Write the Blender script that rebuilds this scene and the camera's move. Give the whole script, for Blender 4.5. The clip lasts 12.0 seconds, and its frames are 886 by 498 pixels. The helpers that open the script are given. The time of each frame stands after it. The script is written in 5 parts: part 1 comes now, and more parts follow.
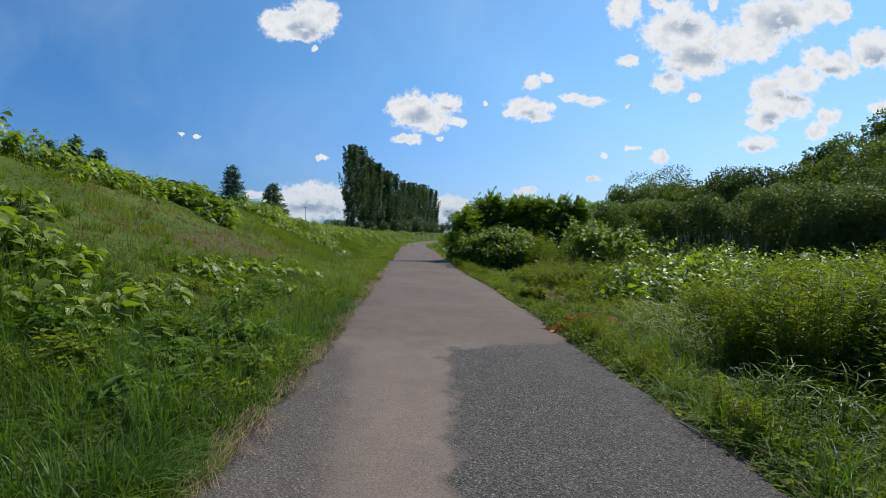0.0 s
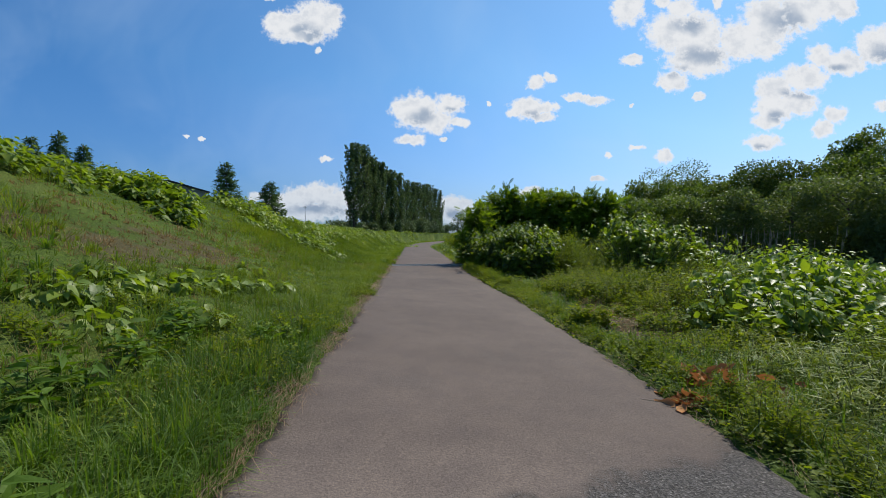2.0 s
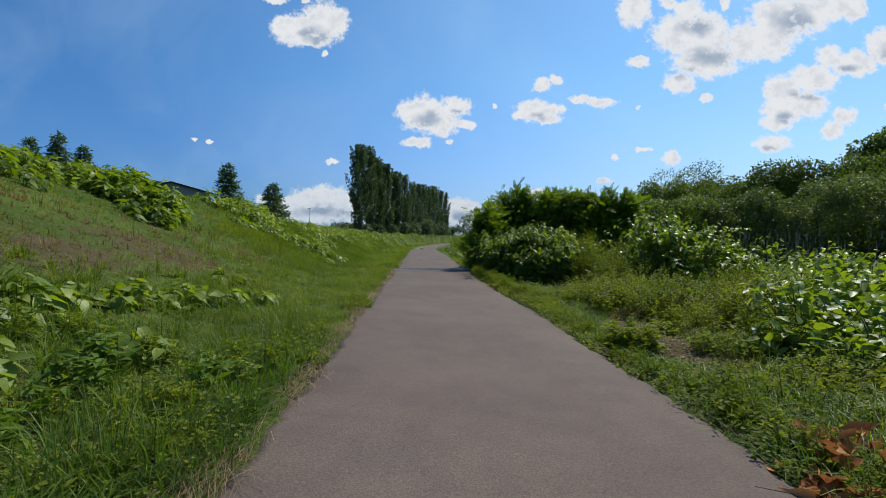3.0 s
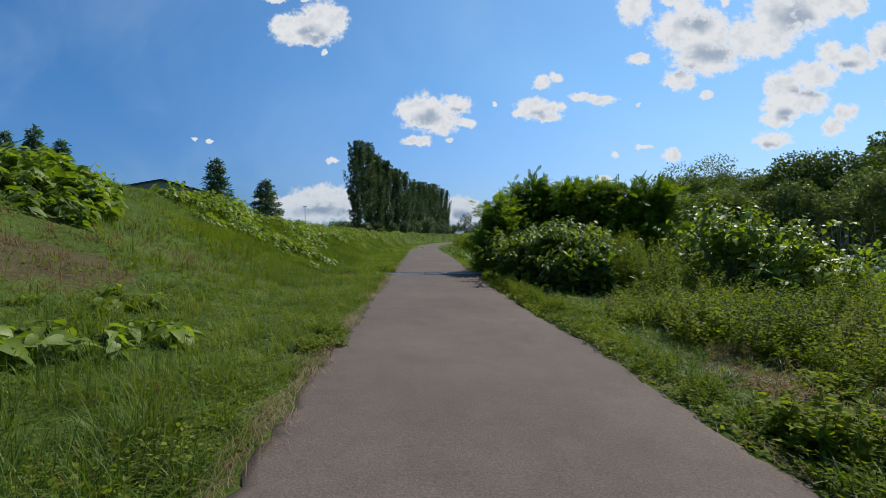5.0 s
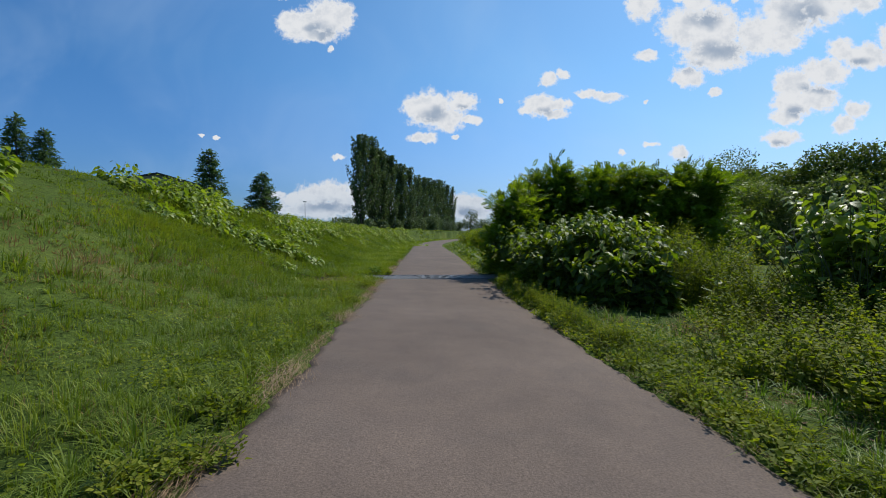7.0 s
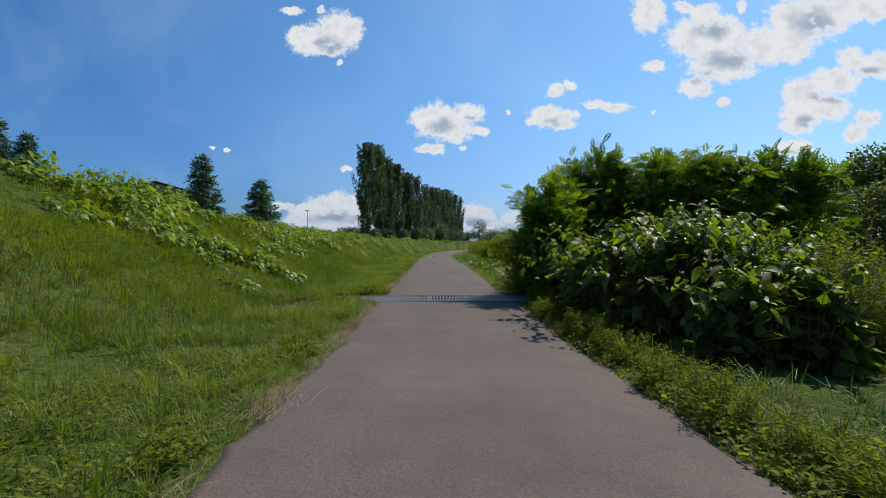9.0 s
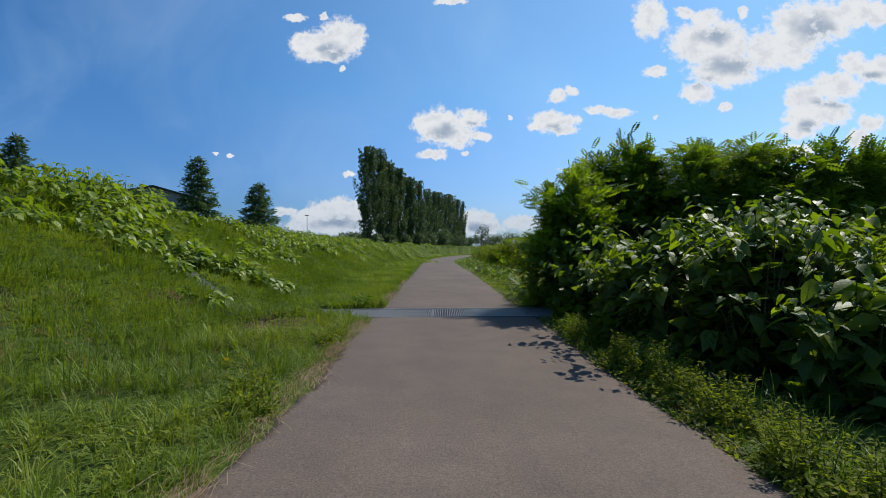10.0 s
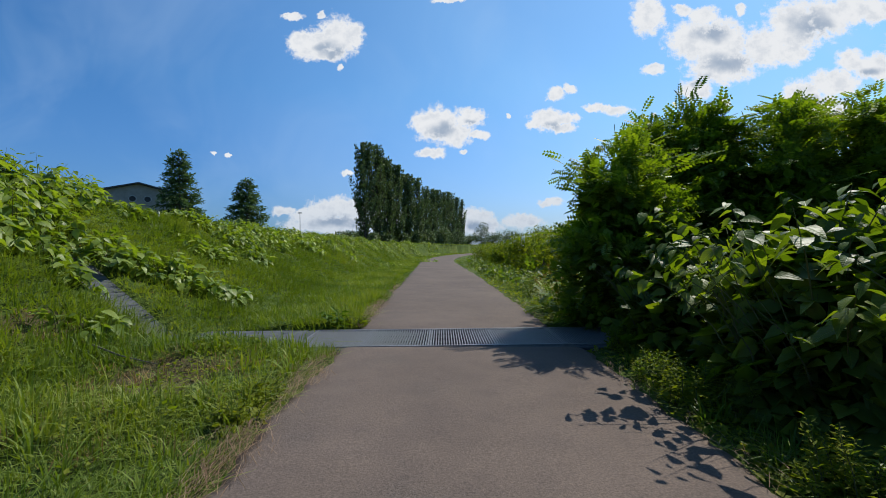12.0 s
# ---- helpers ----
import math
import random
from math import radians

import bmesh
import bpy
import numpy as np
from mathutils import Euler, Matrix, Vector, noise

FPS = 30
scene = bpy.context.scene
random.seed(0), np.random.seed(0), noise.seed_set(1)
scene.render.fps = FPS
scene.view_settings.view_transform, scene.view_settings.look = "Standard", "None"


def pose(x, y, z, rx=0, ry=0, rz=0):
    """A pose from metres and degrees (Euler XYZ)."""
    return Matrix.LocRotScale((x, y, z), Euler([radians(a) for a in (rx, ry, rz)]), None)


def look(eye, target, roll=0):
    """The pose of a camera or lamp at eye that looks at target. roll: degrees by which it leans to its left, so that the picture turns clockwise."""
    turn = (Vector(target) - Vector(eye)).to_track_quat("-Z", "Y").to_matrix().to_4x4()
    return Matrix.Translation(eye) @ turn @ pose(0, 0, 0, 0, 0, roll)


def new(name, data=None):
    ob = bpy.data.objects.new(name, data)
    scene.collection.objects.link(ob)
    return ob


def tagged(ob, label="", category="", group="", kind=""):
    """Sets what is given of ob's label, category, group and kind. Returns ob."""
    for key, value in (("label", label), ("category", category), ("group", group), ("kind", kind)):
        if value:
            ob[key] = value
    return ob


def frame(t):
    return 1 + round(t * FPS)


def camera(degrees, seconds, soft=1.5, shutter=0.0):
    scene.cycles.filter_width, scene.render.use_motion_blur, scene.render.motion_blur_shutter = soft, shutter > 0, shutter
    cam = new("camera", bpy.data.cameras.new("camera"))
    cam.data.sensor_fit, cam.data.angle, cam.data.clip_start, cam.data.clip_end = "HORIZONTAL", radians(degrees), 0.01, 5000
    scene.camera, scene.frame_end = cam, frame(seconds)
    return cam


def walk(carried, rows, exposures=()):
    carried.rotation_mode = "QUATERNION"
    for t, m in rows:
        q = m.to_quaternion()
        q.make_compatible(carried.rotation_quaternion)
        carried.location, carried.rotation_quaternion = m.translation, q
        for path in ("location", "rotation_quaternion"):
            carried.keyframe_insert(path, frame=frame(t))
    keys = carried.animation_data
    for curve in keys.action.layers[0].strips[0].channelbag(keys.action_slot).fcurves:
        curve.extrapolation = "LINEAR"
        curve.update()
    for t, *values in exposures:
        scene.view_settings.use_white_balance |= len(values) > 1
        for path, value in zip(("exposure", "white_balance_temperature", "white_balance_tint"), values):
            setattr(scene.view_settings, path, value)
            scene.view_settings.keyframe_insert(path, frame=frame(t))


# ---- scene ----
cam = camera(88.1, 12.0, soft=0.7)

PATH = [
    (0, pose(-0.001, 0.000, 1.422, 88.46, 0.03, 0.00)),
    (0.5, pose(-0.087, 0.833, 1.420, 88.52, 0.09, 0.39)),
    (1, pose(-0.174, 1.687, 1.410, 88.44, 0.14, 0.34)),
    (1.5, pose(-0.202, 2.543, 1.400, 88.29, 0.27, 0.26)),
    (2, pose(-0.250, 3.348, 1.405, 88.53, 0.32, 0.51)),
    (2.5, pose(-0.304, 4.050, 1.405, 88.82, 0.19, 0.71)),
    (3, pose(-0.298, 4.754, 1.406, 88.82, 0.29, 1.24)),
    (5, pose(-0.505, 7.767, 1.427, 88.63, 0.57, 1.31)),
    (5.5, pose(-0.447, 8.524, 1.422, 88.44, 0.53, 1.12)),
    (6, pose(-0.432, 9.255, 1.406, 88.44, 0.47, 1.71)),
    (6.5, pose(-0.523, 9.972, 1.399, 88.25, 0.38, 1.93)),
    (7, pose(-0.549, 10.690, 1.408, 88.27, 0.29, 1.98)),
    (9, pose(-0.789, 14.157, 1.350, 89.61, 0.38, 2.95)),
    (9.5, pose(-0.873, 14.946, 1.347, 89.97, 0.45, 3.17)),
    (10, pose(-0.939, 15.708, 1.355, 90.25, 0.42, 3.23)),
    (10.5, pose(-1.020, 16.438, 1.356, 90.61, 0.44, 3.32)),
    (11, pose(-1.058, 17.142, 1.367, 90.36, 0.55, 3.15)),
    (11.5, pose(-1.103, 17.806, 1.362, 90.08, 0.65, 3.06)),
    (12, pose(-1.133, 18.475, 1.355, 90.07, 0.69, 3.09)),
]
walk(cam, PATH, [(0.0, 0.0), (3.0, -0.06), (5.5, -0.12), (7.0, -0.1), (10.0, -0.06), (12.0, 0.0)])

# ---- light ----
SUN_AZ, SUN_EL = 43.0, 51.0          # degrees right of the path's way, and above the ground
sun_way = Vector((math.sin(radians(SUN_AZ)) * math.cos(radians(SUN_EL)), math.cos(radians(SUN_AZ)) * math.cos(radians(SUN_EL)), math.sin(radians(SUN_EL))))
sun = new("sun", bpy.data.lights.new("sun", "SUN"))
sun.data.energy, sun.data.angle, sun.data.color = 5.0, radians(0.55), (1.0, 0.95, 0.85)
sun.matrix_world = look((0, 0, 60), Vector((0, 0, 60)) - sun_way)


def link(tree, a, b):
    tree.links.new(a, b)


def node(tree, kind, operation="", data_type="", blend_type="", interpolation_type="", **values):
    """A shader node; i_0, i_1 ... are its inputs' values."""
    n = tree.nodes.new(kind)
    if operation:
        n.operation = operation
    if data_type:
        n.data_type = data_type
    if blend_type:
        n.blend_type = blend_type
    if interpolation_type:
        n.interpolation_type = interpolation_type
    for key, value in values.items():
        n.inputs[int(key[2:])].default_value = value
    return n


def math_node(tree, op, a, b=None, c=None, clamp=False):
    n = tree.nodes.new("ShaderNodeMath")
    n.operation, n.use_clamp = op, clamp
    for k, v in enumerate((a, b, c)):
        if v is None:
            continue
        if isinstance(v, (int, float)):
            n.inputs[k].default_value = v
        else:
            tree.links.new(v, n.inputs[k])
    return n.outputs[0]


def ramp(tree, source, stops):
    r = tree.nodes.new("ShaderNodeValToRGB")
    e = r.color_ramp.elements
    while len(e) < len(stops):
        e.new(0.5)
    for k, (p, c) in enumerate(stops):
        e[k].position, e[k].color = p, (*c, 1)
    tree.links.new(source, r.inputs[0])
    return r.outputs[0]


# Cumulus clouds as groups of puffs, each (across, up, half its width, half its height) as tangents seen along the path's way.
CLOUD_HIGH = [(-.282, .472, .058, .05), (-.338, .457, .056, .038), (-.369, .468, .031, .025), (-.31, .436, .046, .018), (-.249, .477, .03, .03),
              (-.384, .523, .028, .009), (-.32, .524, .01, .008), (-.278, .405, .006, .01), (-.035, .546, .04, .01)]
CLOUD_MID = [(-.062, .273, .059, .041), (-.086, .278, .037, .032), (.007, .287, .037, .025), (-.029, .251, .049, .027), (.027, .248, .025, .011),
             (-.076, .212, .037, .013), (-.01, .215, .009, .006), (.176, .277, .042, .028), (.213, .278, .033, .015), (.145, .267, .018, .013),
             (.206, .259, .029, .012), (.195, .331, .022, .016), (.223, .342, .015, .013), (.093, .287, .006, .006), (.274, .301, .023, .011),
             (.326, .294, .033, .013), (.305, .299, .022, .008)]
CLOUD_BIG = [(.391, .495, .038, .048), (.465, .502, .022, .014), (.485, .44, .063, .043), (.534, .425, .08, .065), (.545, .38, .081, .041),
             (.487, .334, .037, .024), (.63, .418, .049, .048), (.692, .459, .066, .065), (.683, .404, .046, .027), (.756, .476, .058, .048),
             (.808, .493, .046, .036), (.852, .485, .032, .031), (.401, .38, .027, .013), (.543, .302, .013, .011), (.582, .498, .012, .014),
             (.507, .486, .037, .024)]
CLOUD_SIDE = [(.923, .406, .054, .046), (.853, .367, .055, .031), (.803, .384, .031, .027), (.768, .338, .059, .031), (.707, .317, .046, .036),
              (.705, .275, .047, .039), (.754, .285, .054, .032), (.694, .244, .037, .019), (.682, .202, .044, .018), (.835, .261, .029, .022),
              (.812, .229, .027, .022), (.945, .278, .027, .015), (1.008, .401, .073, .054), (.999, .292, .049, .024)]
CLOUD_SMALL = [(-.264, .171, .018, .007), (-.57, .222, .009, .004), (-.536, .215, .010, .004), (.349, .174, .01, .01), (.41, .189, .02, .007),
               (.472, .174, .02, .017), (.33, .124, .017, .007), (.399, .28, .006, .005)]
CLOUD_BANK = [(-.29, .095, .068, .027), (-.35, .08, .047, .02), (-.236, .083, .054, .025), (-.411, .09, .032, .012), (-.3, .058, .117, .025),
              (-.177, .067, .062, .027), (.016, .07, .042, .022), (.027, .051, .054, .025), (.18, .1, .032, .009), (.118, .058, .049, .017)]
CLOUD_SHADE = [(-.287, .438, .049, .031), (-.317, .452, .027, .017), (-.054, .261, .049, .027), (.007, .273, .022, .012), (.184, .263, .042, .015),
               (.522, .454, .054, .022), (.547, .389, .071, .031), (.49, .355, .029, .017), (.724, .461, .058, .043), (.935, .391, .041, .024),
               (.844, .355, .037, .012), (.754, .304, .049, .015), (.715, .258, .032, .017), (.682, .192, .027, .009), (-.294, .066, .074, .017),
               (-.227, .061, .049, .017), (.02, .048, .044, .015)]


def make_sky():
    world = bpy.data.worlds.new("sky")
    world.use_nodes = True
    scene.world = world
    t = world.node_tree
    t.nodes.clear()
    sky = node(t, "ShaderNodeTexSky")
    sky.sky_type, sky.sun_disc, sky.sun_elevation, sky.sun_rotation = "NISHITA", False, radians(SUN_EL), radians(SUN_AZ)
    sky.air_density, sky.dust_density, sky.ozone_density = 1.0, 1.4, 2.5
    geo = node(t, "ShaderNodeTexCoord")
    sep = node(t, "ShaderNodeSeparateXYZ")
    link(t, geo.outputs["Generated"], sep.inputs[0])
    x, y, z = sep.outputs
    ahead = math_node(t, "MAXIMUM", y, 0.08)
    u, v = math_node(t, "DIVIDE", x, ahead), math_node(t, "DIVIDE", z, ahead)
    flat = node(t, "ShaderNodeCombineXYZ")
    link(t, u, flat.inputs[0])
    link(t, v, flat.inputs[1])

    def noise_at(scale, detail, rough, place=None):
        n = node(t, "ShaderNodeTexNoise", i_2=scale, i_3=detail, i_4=rough)
        link(t, place or flat.outputs[0], n.inputs["Vector"])
        return n

    def shifted(scale, amount, place):
        """The place pushed about by a noise, which rounds the puffs into billows."""
        wob = noise_at(scale, 2.0, 0.5, place)
        push = node(t, "ShaderNodeVectorMath", operation="MULTIPLY_ADD")
        link(t, wob.outputs["Color"], push.inputs[0])
        push.inputs[1].default_value = (2 * amount, 2 * amount, 0)
        push.inputs[2].default_value = (-amount, -amount, 0)
        add = node(t, "ShaderNodeVectorMath", operation="ADD")
        link(t, place, add.inputs[0])
        link(t, push.outputs[0], add.inputs[1])
        return add.outputs[0]

    def puffs(items, place, blend):
        total = None
        for cu, cv, ru, rv in items:
            d = node(t, "ShaderNodeVectorMath", operation="MULTIPLY_ADD")
            link(t, place, d.inputs[0])
            d.inputs[1].default_value, d.inputs[2].default_value = (1 / ru, 1 / rv, 0), (-cu / ru, -cv / rv, 0)
            far = node(t, "ShaderNodeVectorMath", operation="LENGTH")
            link(t, d.outputs[0], far.inputs[0])
            one = math_node(t, "SUBTRACT", 1.0, far.outputs["Value"])
            total = one if total is None else math_node(t, "SMOOTH_MAX", total, one, blend)
        return total

    def smooth(value, low, high):
        n = node(t, "ShaderNodeMapRange", interpolation_type="SMOOTHSTEP")
        link(t, value, n.inputs[0])
        n.inputs[1].default_value, n.inputs[2].default_value = low, high
        return n.outputs[0]

    bent = shifted(80.0, 0.006, shifted(26.0, 0.010, flat.outputs[0]))
    total = puffs(CLOUD_HIGH + CLOUD_MID + CLOUD_BIG + CLOUD_SIDE + CLOUD_SMALL + CLOUD_BANK, bent, 0.12)
    fine = noise_at(60.0, 8.0, 0.66)
    body = math_node(t, "ADD", total, math_node(t, "MULTIPLY_ADD", fine.outputs[0], 1.3, -0.66))
    front = math_node(t, "GREATER_THAN", y, 0.1)
    alpha = math_node(t, "MULTIPLY", smooth(body, -0.14, 0.34), front)
    # thick middles and undersides turn grey, the thin rims shine
    shade_at = puffs(CLOUD_SHADE, shifted(16.0, 0.02, flat.outputs[0]), 0.3)
    lumps = noise_at(30.0, 5.0, 0.6)
    dim = math_node(t, "ADD", shade_at, math_node(t, "MULTIPLY_ADD", lumps.outputs[0], 1.1, -0.5))
    folds = math_node(t, "MULTIPLY", smooth(lumps.outputs[0], 0.42, 0.66), 0.3)
    grey = math_node(t, "MULTIPLY", math_node(t, "MAXIMUM", smooth(dim, -0.12, 0.95), folds), smooth(body, 0.15, 0.6))
    tone = node(t, "ShaderNodeMix", data_type="RGBA")
    link(t, grey, tone.inputs[0])
    tone.inputs[6].default_value, tone.inputs[7].default_value = (0.82, 0.84, 0.87, 1), (0.36, 0.44, 0.56, 1)
    veil = node(t, "ShaderNodeMix", data_type="RGBA", blend_type="MULTIPLY", i_0=1.0)      # far clouds pale into the air
    link(t, tone.outputs[2], veil.inputs[6])
    link(t, ramp(t, z, [(0.05, (.74, .80, .87)), (0.16, (1, 1, 1))]), veil.inputs[7])
    tint = node(t, "ShaderNodeMix", data_type="RGBA", blend_type="MULTIPLY", i_0=1.0)
    link(t, sky.outputs[0], tint.inputs[6])
    tint.inputs[7].default_value = (SKY * 0.64, SKY * 1.05, SKY * 1.36, 1)
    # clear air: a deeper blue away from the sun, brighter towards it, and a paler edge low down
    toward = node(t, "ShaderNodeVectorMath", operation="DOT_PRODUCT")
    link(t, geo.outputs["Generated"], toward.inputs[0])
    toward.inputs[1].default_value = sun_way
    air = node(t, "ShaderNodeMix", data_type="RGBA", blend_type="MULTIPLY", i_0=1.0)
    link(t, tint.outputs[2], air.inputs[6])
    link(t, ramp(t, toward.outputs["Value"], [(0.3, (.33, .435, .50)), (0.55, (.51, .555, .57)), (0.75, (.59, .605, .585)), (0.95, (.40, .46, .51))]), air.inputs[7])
    haze = noise_at(3.2, 4.0, 0.55, shifted(2.0, 0.25, flat.outputs[0]))                # faint uneven veils of thin cloud
    thin = node(t, "ShaderNodeMix", data_type="RGBA")
    link(t, math_node(t, "MULTIPLY", smooth(haze.outputs[0], 0.42, 0.75), 0.14), thin.inputs[0])
    low_air = node(t, "ShaderNodeMix", data_type="RGBA", blend_type="MULTIPLY", i_0=1.0)
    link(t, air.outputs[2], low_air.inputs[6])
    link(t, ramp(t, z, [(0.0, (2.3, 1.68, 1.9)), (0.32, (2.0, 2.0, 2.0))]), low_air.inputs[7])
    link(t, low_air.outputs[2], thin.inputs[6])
    thin.inputs[7].default_value = (0.55, 0.72, 0.92, 1)
    mix = node(t, "ShaderNodeMix", data_type="RGBA")
    link(t, alpha, mix.inputs[0])
    link(t, thin.outputs[2], mix.inputs[6])
    link(t, veil.outputs[2], mix.inputs[7])
    bg = node(t, "ShaderNodeBackground")
    link(t, mix.outputs[2], bg.inputs[0])
    bg.inputs[1].default_value = 1.0
    out = node(t, "ShaderNodeOutputWorld")
    link(t, bg.outputs[0], out.inputs[0])


SKY = 0.093
make_sky()


# ---- materials ----
def shade(name, base, rough=0.6, spec=0.3):
    m = bpy.data.materials.new(name)
    m.use_nodes = True
    b = m.node_tree.nodes["Principled BSDF"]
    b.inputs["Base Color"].default_value = (*base, 1)
    b.inputs["Roughness"].default_value = rough
    b.inputs["Specular IOR Level"].default_value = spec
    return m, m.node_tree, b


def leafy(name, colours, through_colour, rough=0.5, spec=0.35, thin=0.4, patch=0.7, patch_mix=0.35, crinkle=0.0, veins=False):
    """Leaves: each its own tone, paler drifts over metres, light coming through."""
    m, t, b = shade(name, colours[0], rough, spec)
    geo = t.nodes.new("ShaderNodeNewGeometry")
    n = node(t, "ShaderNodeTexNoise", i_2=patch, i_3=5.0, i_4=0.62)
    link(t, geo.outputs["Position"], n.inputs["Vector"])
    own = t.nodes.new("ShaderNodeObjectInfo")
    each = math_node(t, "FRACT", math_node(t, "ADD", geo.outputs["Random Per Island"], own.outputs["Random"]))
    k = math_node(t, "ADD", math_node(t, "MULTIPLY_ADD", each, 1 - patch_mix, 0.5 * patch_mix),
                  math_node(t, "MULTIPLY_ADD", n.outputs[0], 4.0 * patch_mix, -2.0 * patch_mix), clamp=True)
    c = ramp(t, k, [(i / (len(colours) - 1), q) for i, q in enumerate(colours)])
    link(t, c, b.inputs["Base Color"])
    tr = t.nodes.new("ShaderNodeBsdfTranslucent")
    if crinkle:
        folds = node(t, "ShaderNodeTexNoise", i_2=38.0, i_3=3.0, i_4=0.6)
        link(t, geo.outputs["Position"], folds.inputs["Vector"])
        bump = node(t, "ShaderNodeBump", i_0=crinkle, i_1=0.01)
        height = folds.outputs[0]
        if veins:                             # a sunk midrib and side veins running out and forward from it
            own_at = t.nodes.new("ShaderNodeTexCoord")
            split = t.nodes.new("ShaderNodeSeparateXYZ")
            link(t, own_at.outputs["Object"], split.inputs[0])
            across = math_node(t, "ABSOLUTE", split.outputs[0])
            wave = math_node(t, "SINE", math_node(t, "MULTIPLY", math_node(t, "MULTIPLY_ADD", across, -0.8, split.outputs[1]), 46.0))
            rib = node(t, "ShaderNodeMapRange", interpolation_type="SMOOTHSTEP")
            link(t, across, rib.inputs[0])
            rib.inputs[1].default_value, rib.inputs[2].default_value = 0.0, 0.025
            height = math_node(t, "ADD", math_node(t, "MULTIPLY_ADD", wave, 0.09, height), rib.outputs[0])
            paler = node(t, "ShaderNodeMix", data_type="RGBA", blend_type="MULTIPLY", i_0=1.0)
            link(t, c, paler.inputs[6])
            link(t, ramp(t, math_node(t, "MULTIPLY", rib.outputs[0], math_node(t, "MULTIPLY_ADD", wave, -0.25, 0.75)), [(0.0, (1.4, 1.35, 1.3)), (0.5, (1.08, 1.06, 1.05)), (1.0, (.92, .94, .92))]), paler.inputs[7])
            c = paler.outputs[2]
            link(t, c, b.inputs["Base Color"])
        link(t, height, bump.inputs["Height"])
        link(t, bump.outputs[0], b.inputs["Normal"])
    mul = node(t, "ShaderNodeMix", data_type="RGBA", blend_type="MULTIPLY")
    mul.inputs[0].default_value = 1.0
    link(t, c, mul.inputs[6])
    mul.inputs[7].default_value = (*through_colour, 1)
    link(t, mul.outputs[2], tr.inputs[0])
    mx = t.nodes.new("ShaderNodeMixShader")
    mx.inputs[0].default_value = thin
    link(t, b.outputs[0], mx.inputs[1])
    link(t, tr.outputs[0], mx.inputs[2])
    link(t, mx.outputs[0], t.nodes["Material Output"].inputs[0])
    return m


GRASS = leafy("grass blades", [(.070, .112, .014), (.112, .164, .020), (.164, .216, .029), (.232, .258, .050)], (1.6, 1.6, .35), .5, .25, .38, .45, .55)
# deep green of the long grass; also darkens the verge shaded by the thicket
LUSH = leafy("lush grass blades", [(.033, .067, .010), (.062, .113, .014), (.107, .168, .022), (.188, .232, .039)], (1.5, 1.7, .35), .5, .25, .4, .6, .45)
DRY = leafy("dry grass", [(.17, .112, .045), (.27, .185, .085), (.37, .275, .145)], (1.1, 1.0, .8), .75, .1, .3)
STRAW = leafy("straw", [(.150, .092, .055), (.250, .170, .105), (.400, .300, .200)], (1, 1, .9), .75, .1, .2)
# one leaf, two tones: shade put into the dark pair, sunlight into the pale
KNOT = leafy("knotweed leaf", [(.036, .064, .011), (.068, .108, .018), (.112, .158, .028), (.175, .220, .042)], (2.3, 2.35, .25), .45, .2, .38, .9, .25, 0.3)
KNOT_SUNLIT = leafy("sunlit knotweed leaf", [(.090, .140, .022), (.165, .224, .036), (.262, .312, .066)], (1.7, 1.8, .3), .42, .24, .36, .9, .3, 0.3)
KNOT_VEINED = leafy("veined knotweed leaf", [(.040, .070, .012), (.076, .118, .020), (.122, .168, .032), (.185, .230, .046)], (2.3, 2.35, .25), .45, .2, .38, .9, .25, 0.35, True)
SUNLIT_VEINED = leafy("veined sunlit knotweed leaf", [(.095, .140, .022), (.150, .204, .032), (.215, .262, .048)], (1.7, 1.8, .3), .44, .22, .36, .9, .3, 0.35, True)
DOCK_LEAF = leafy("dock leaf", [(.044, .086, .011), (.076, .132, .016), (.118, .180, .024)], (1.8, 1.9, .3), .55, .12, .32, .9, .3, 0.35)
LOCUST = leafy("locust leaf", [(.042, .080, .009), (.074, .126, .014), (.120, .182, .021), (.182, .238, .031)], (2.1, 2.1, .3), .5, .2, .38, .5, .4)
HERB = leafy("herb leaf", [(.074, .106, .013), (.140, .176, .020), (.230, .240, .032)], (1.7, 1.8, .35), .6, .12, .45, .8, .4)
WOODS = leafy("woodland leaf", [(.034, .060, .013), (.062, .097, .019), (.104, .143, .029), (.160, .200, .046)], (1.6, 1.7, .5), .55, .2, .36, .12, .5)
WILLOW = leafy("willow leaf", [(.056, .085, .029), (.090, .123, .040), (.137, .168, .057)], (1.5, 1.6, .6), .5, .25, .4, .2, .4)
POPLAR = leafy("poplar leaf", [(.048, .076, .030), (.078, .114, .046), (.116, .155, .066), (.160, .192, .088)], (1.3, 1.4, .7), .55, .25, .25, .15, .3)
SPRUCE = leafy("conifer needles", [(.053, .094, .045), (.085, .139, .060), (.130, .190, .076)], (1.3, 1.4, .7), .6, .2, .3, .3, .3)
DEADLEAF = leafy("dead leaf", [(.240, .095, .034), (.370, .160, .060), (.470, .245, .105)], (1.2, 1, .8), .7, .06, .2)
GOLD = leafy("yellow flower", [(.35, .24, .02), (.5, .36, .03)], (1, 1, .6), .6, .2, .3)
ORANGE = leafy("rusty weed", [(.22, .10, .025), (.30, .16, .04)], (1.2, 1, .6), .6, .2, .3)


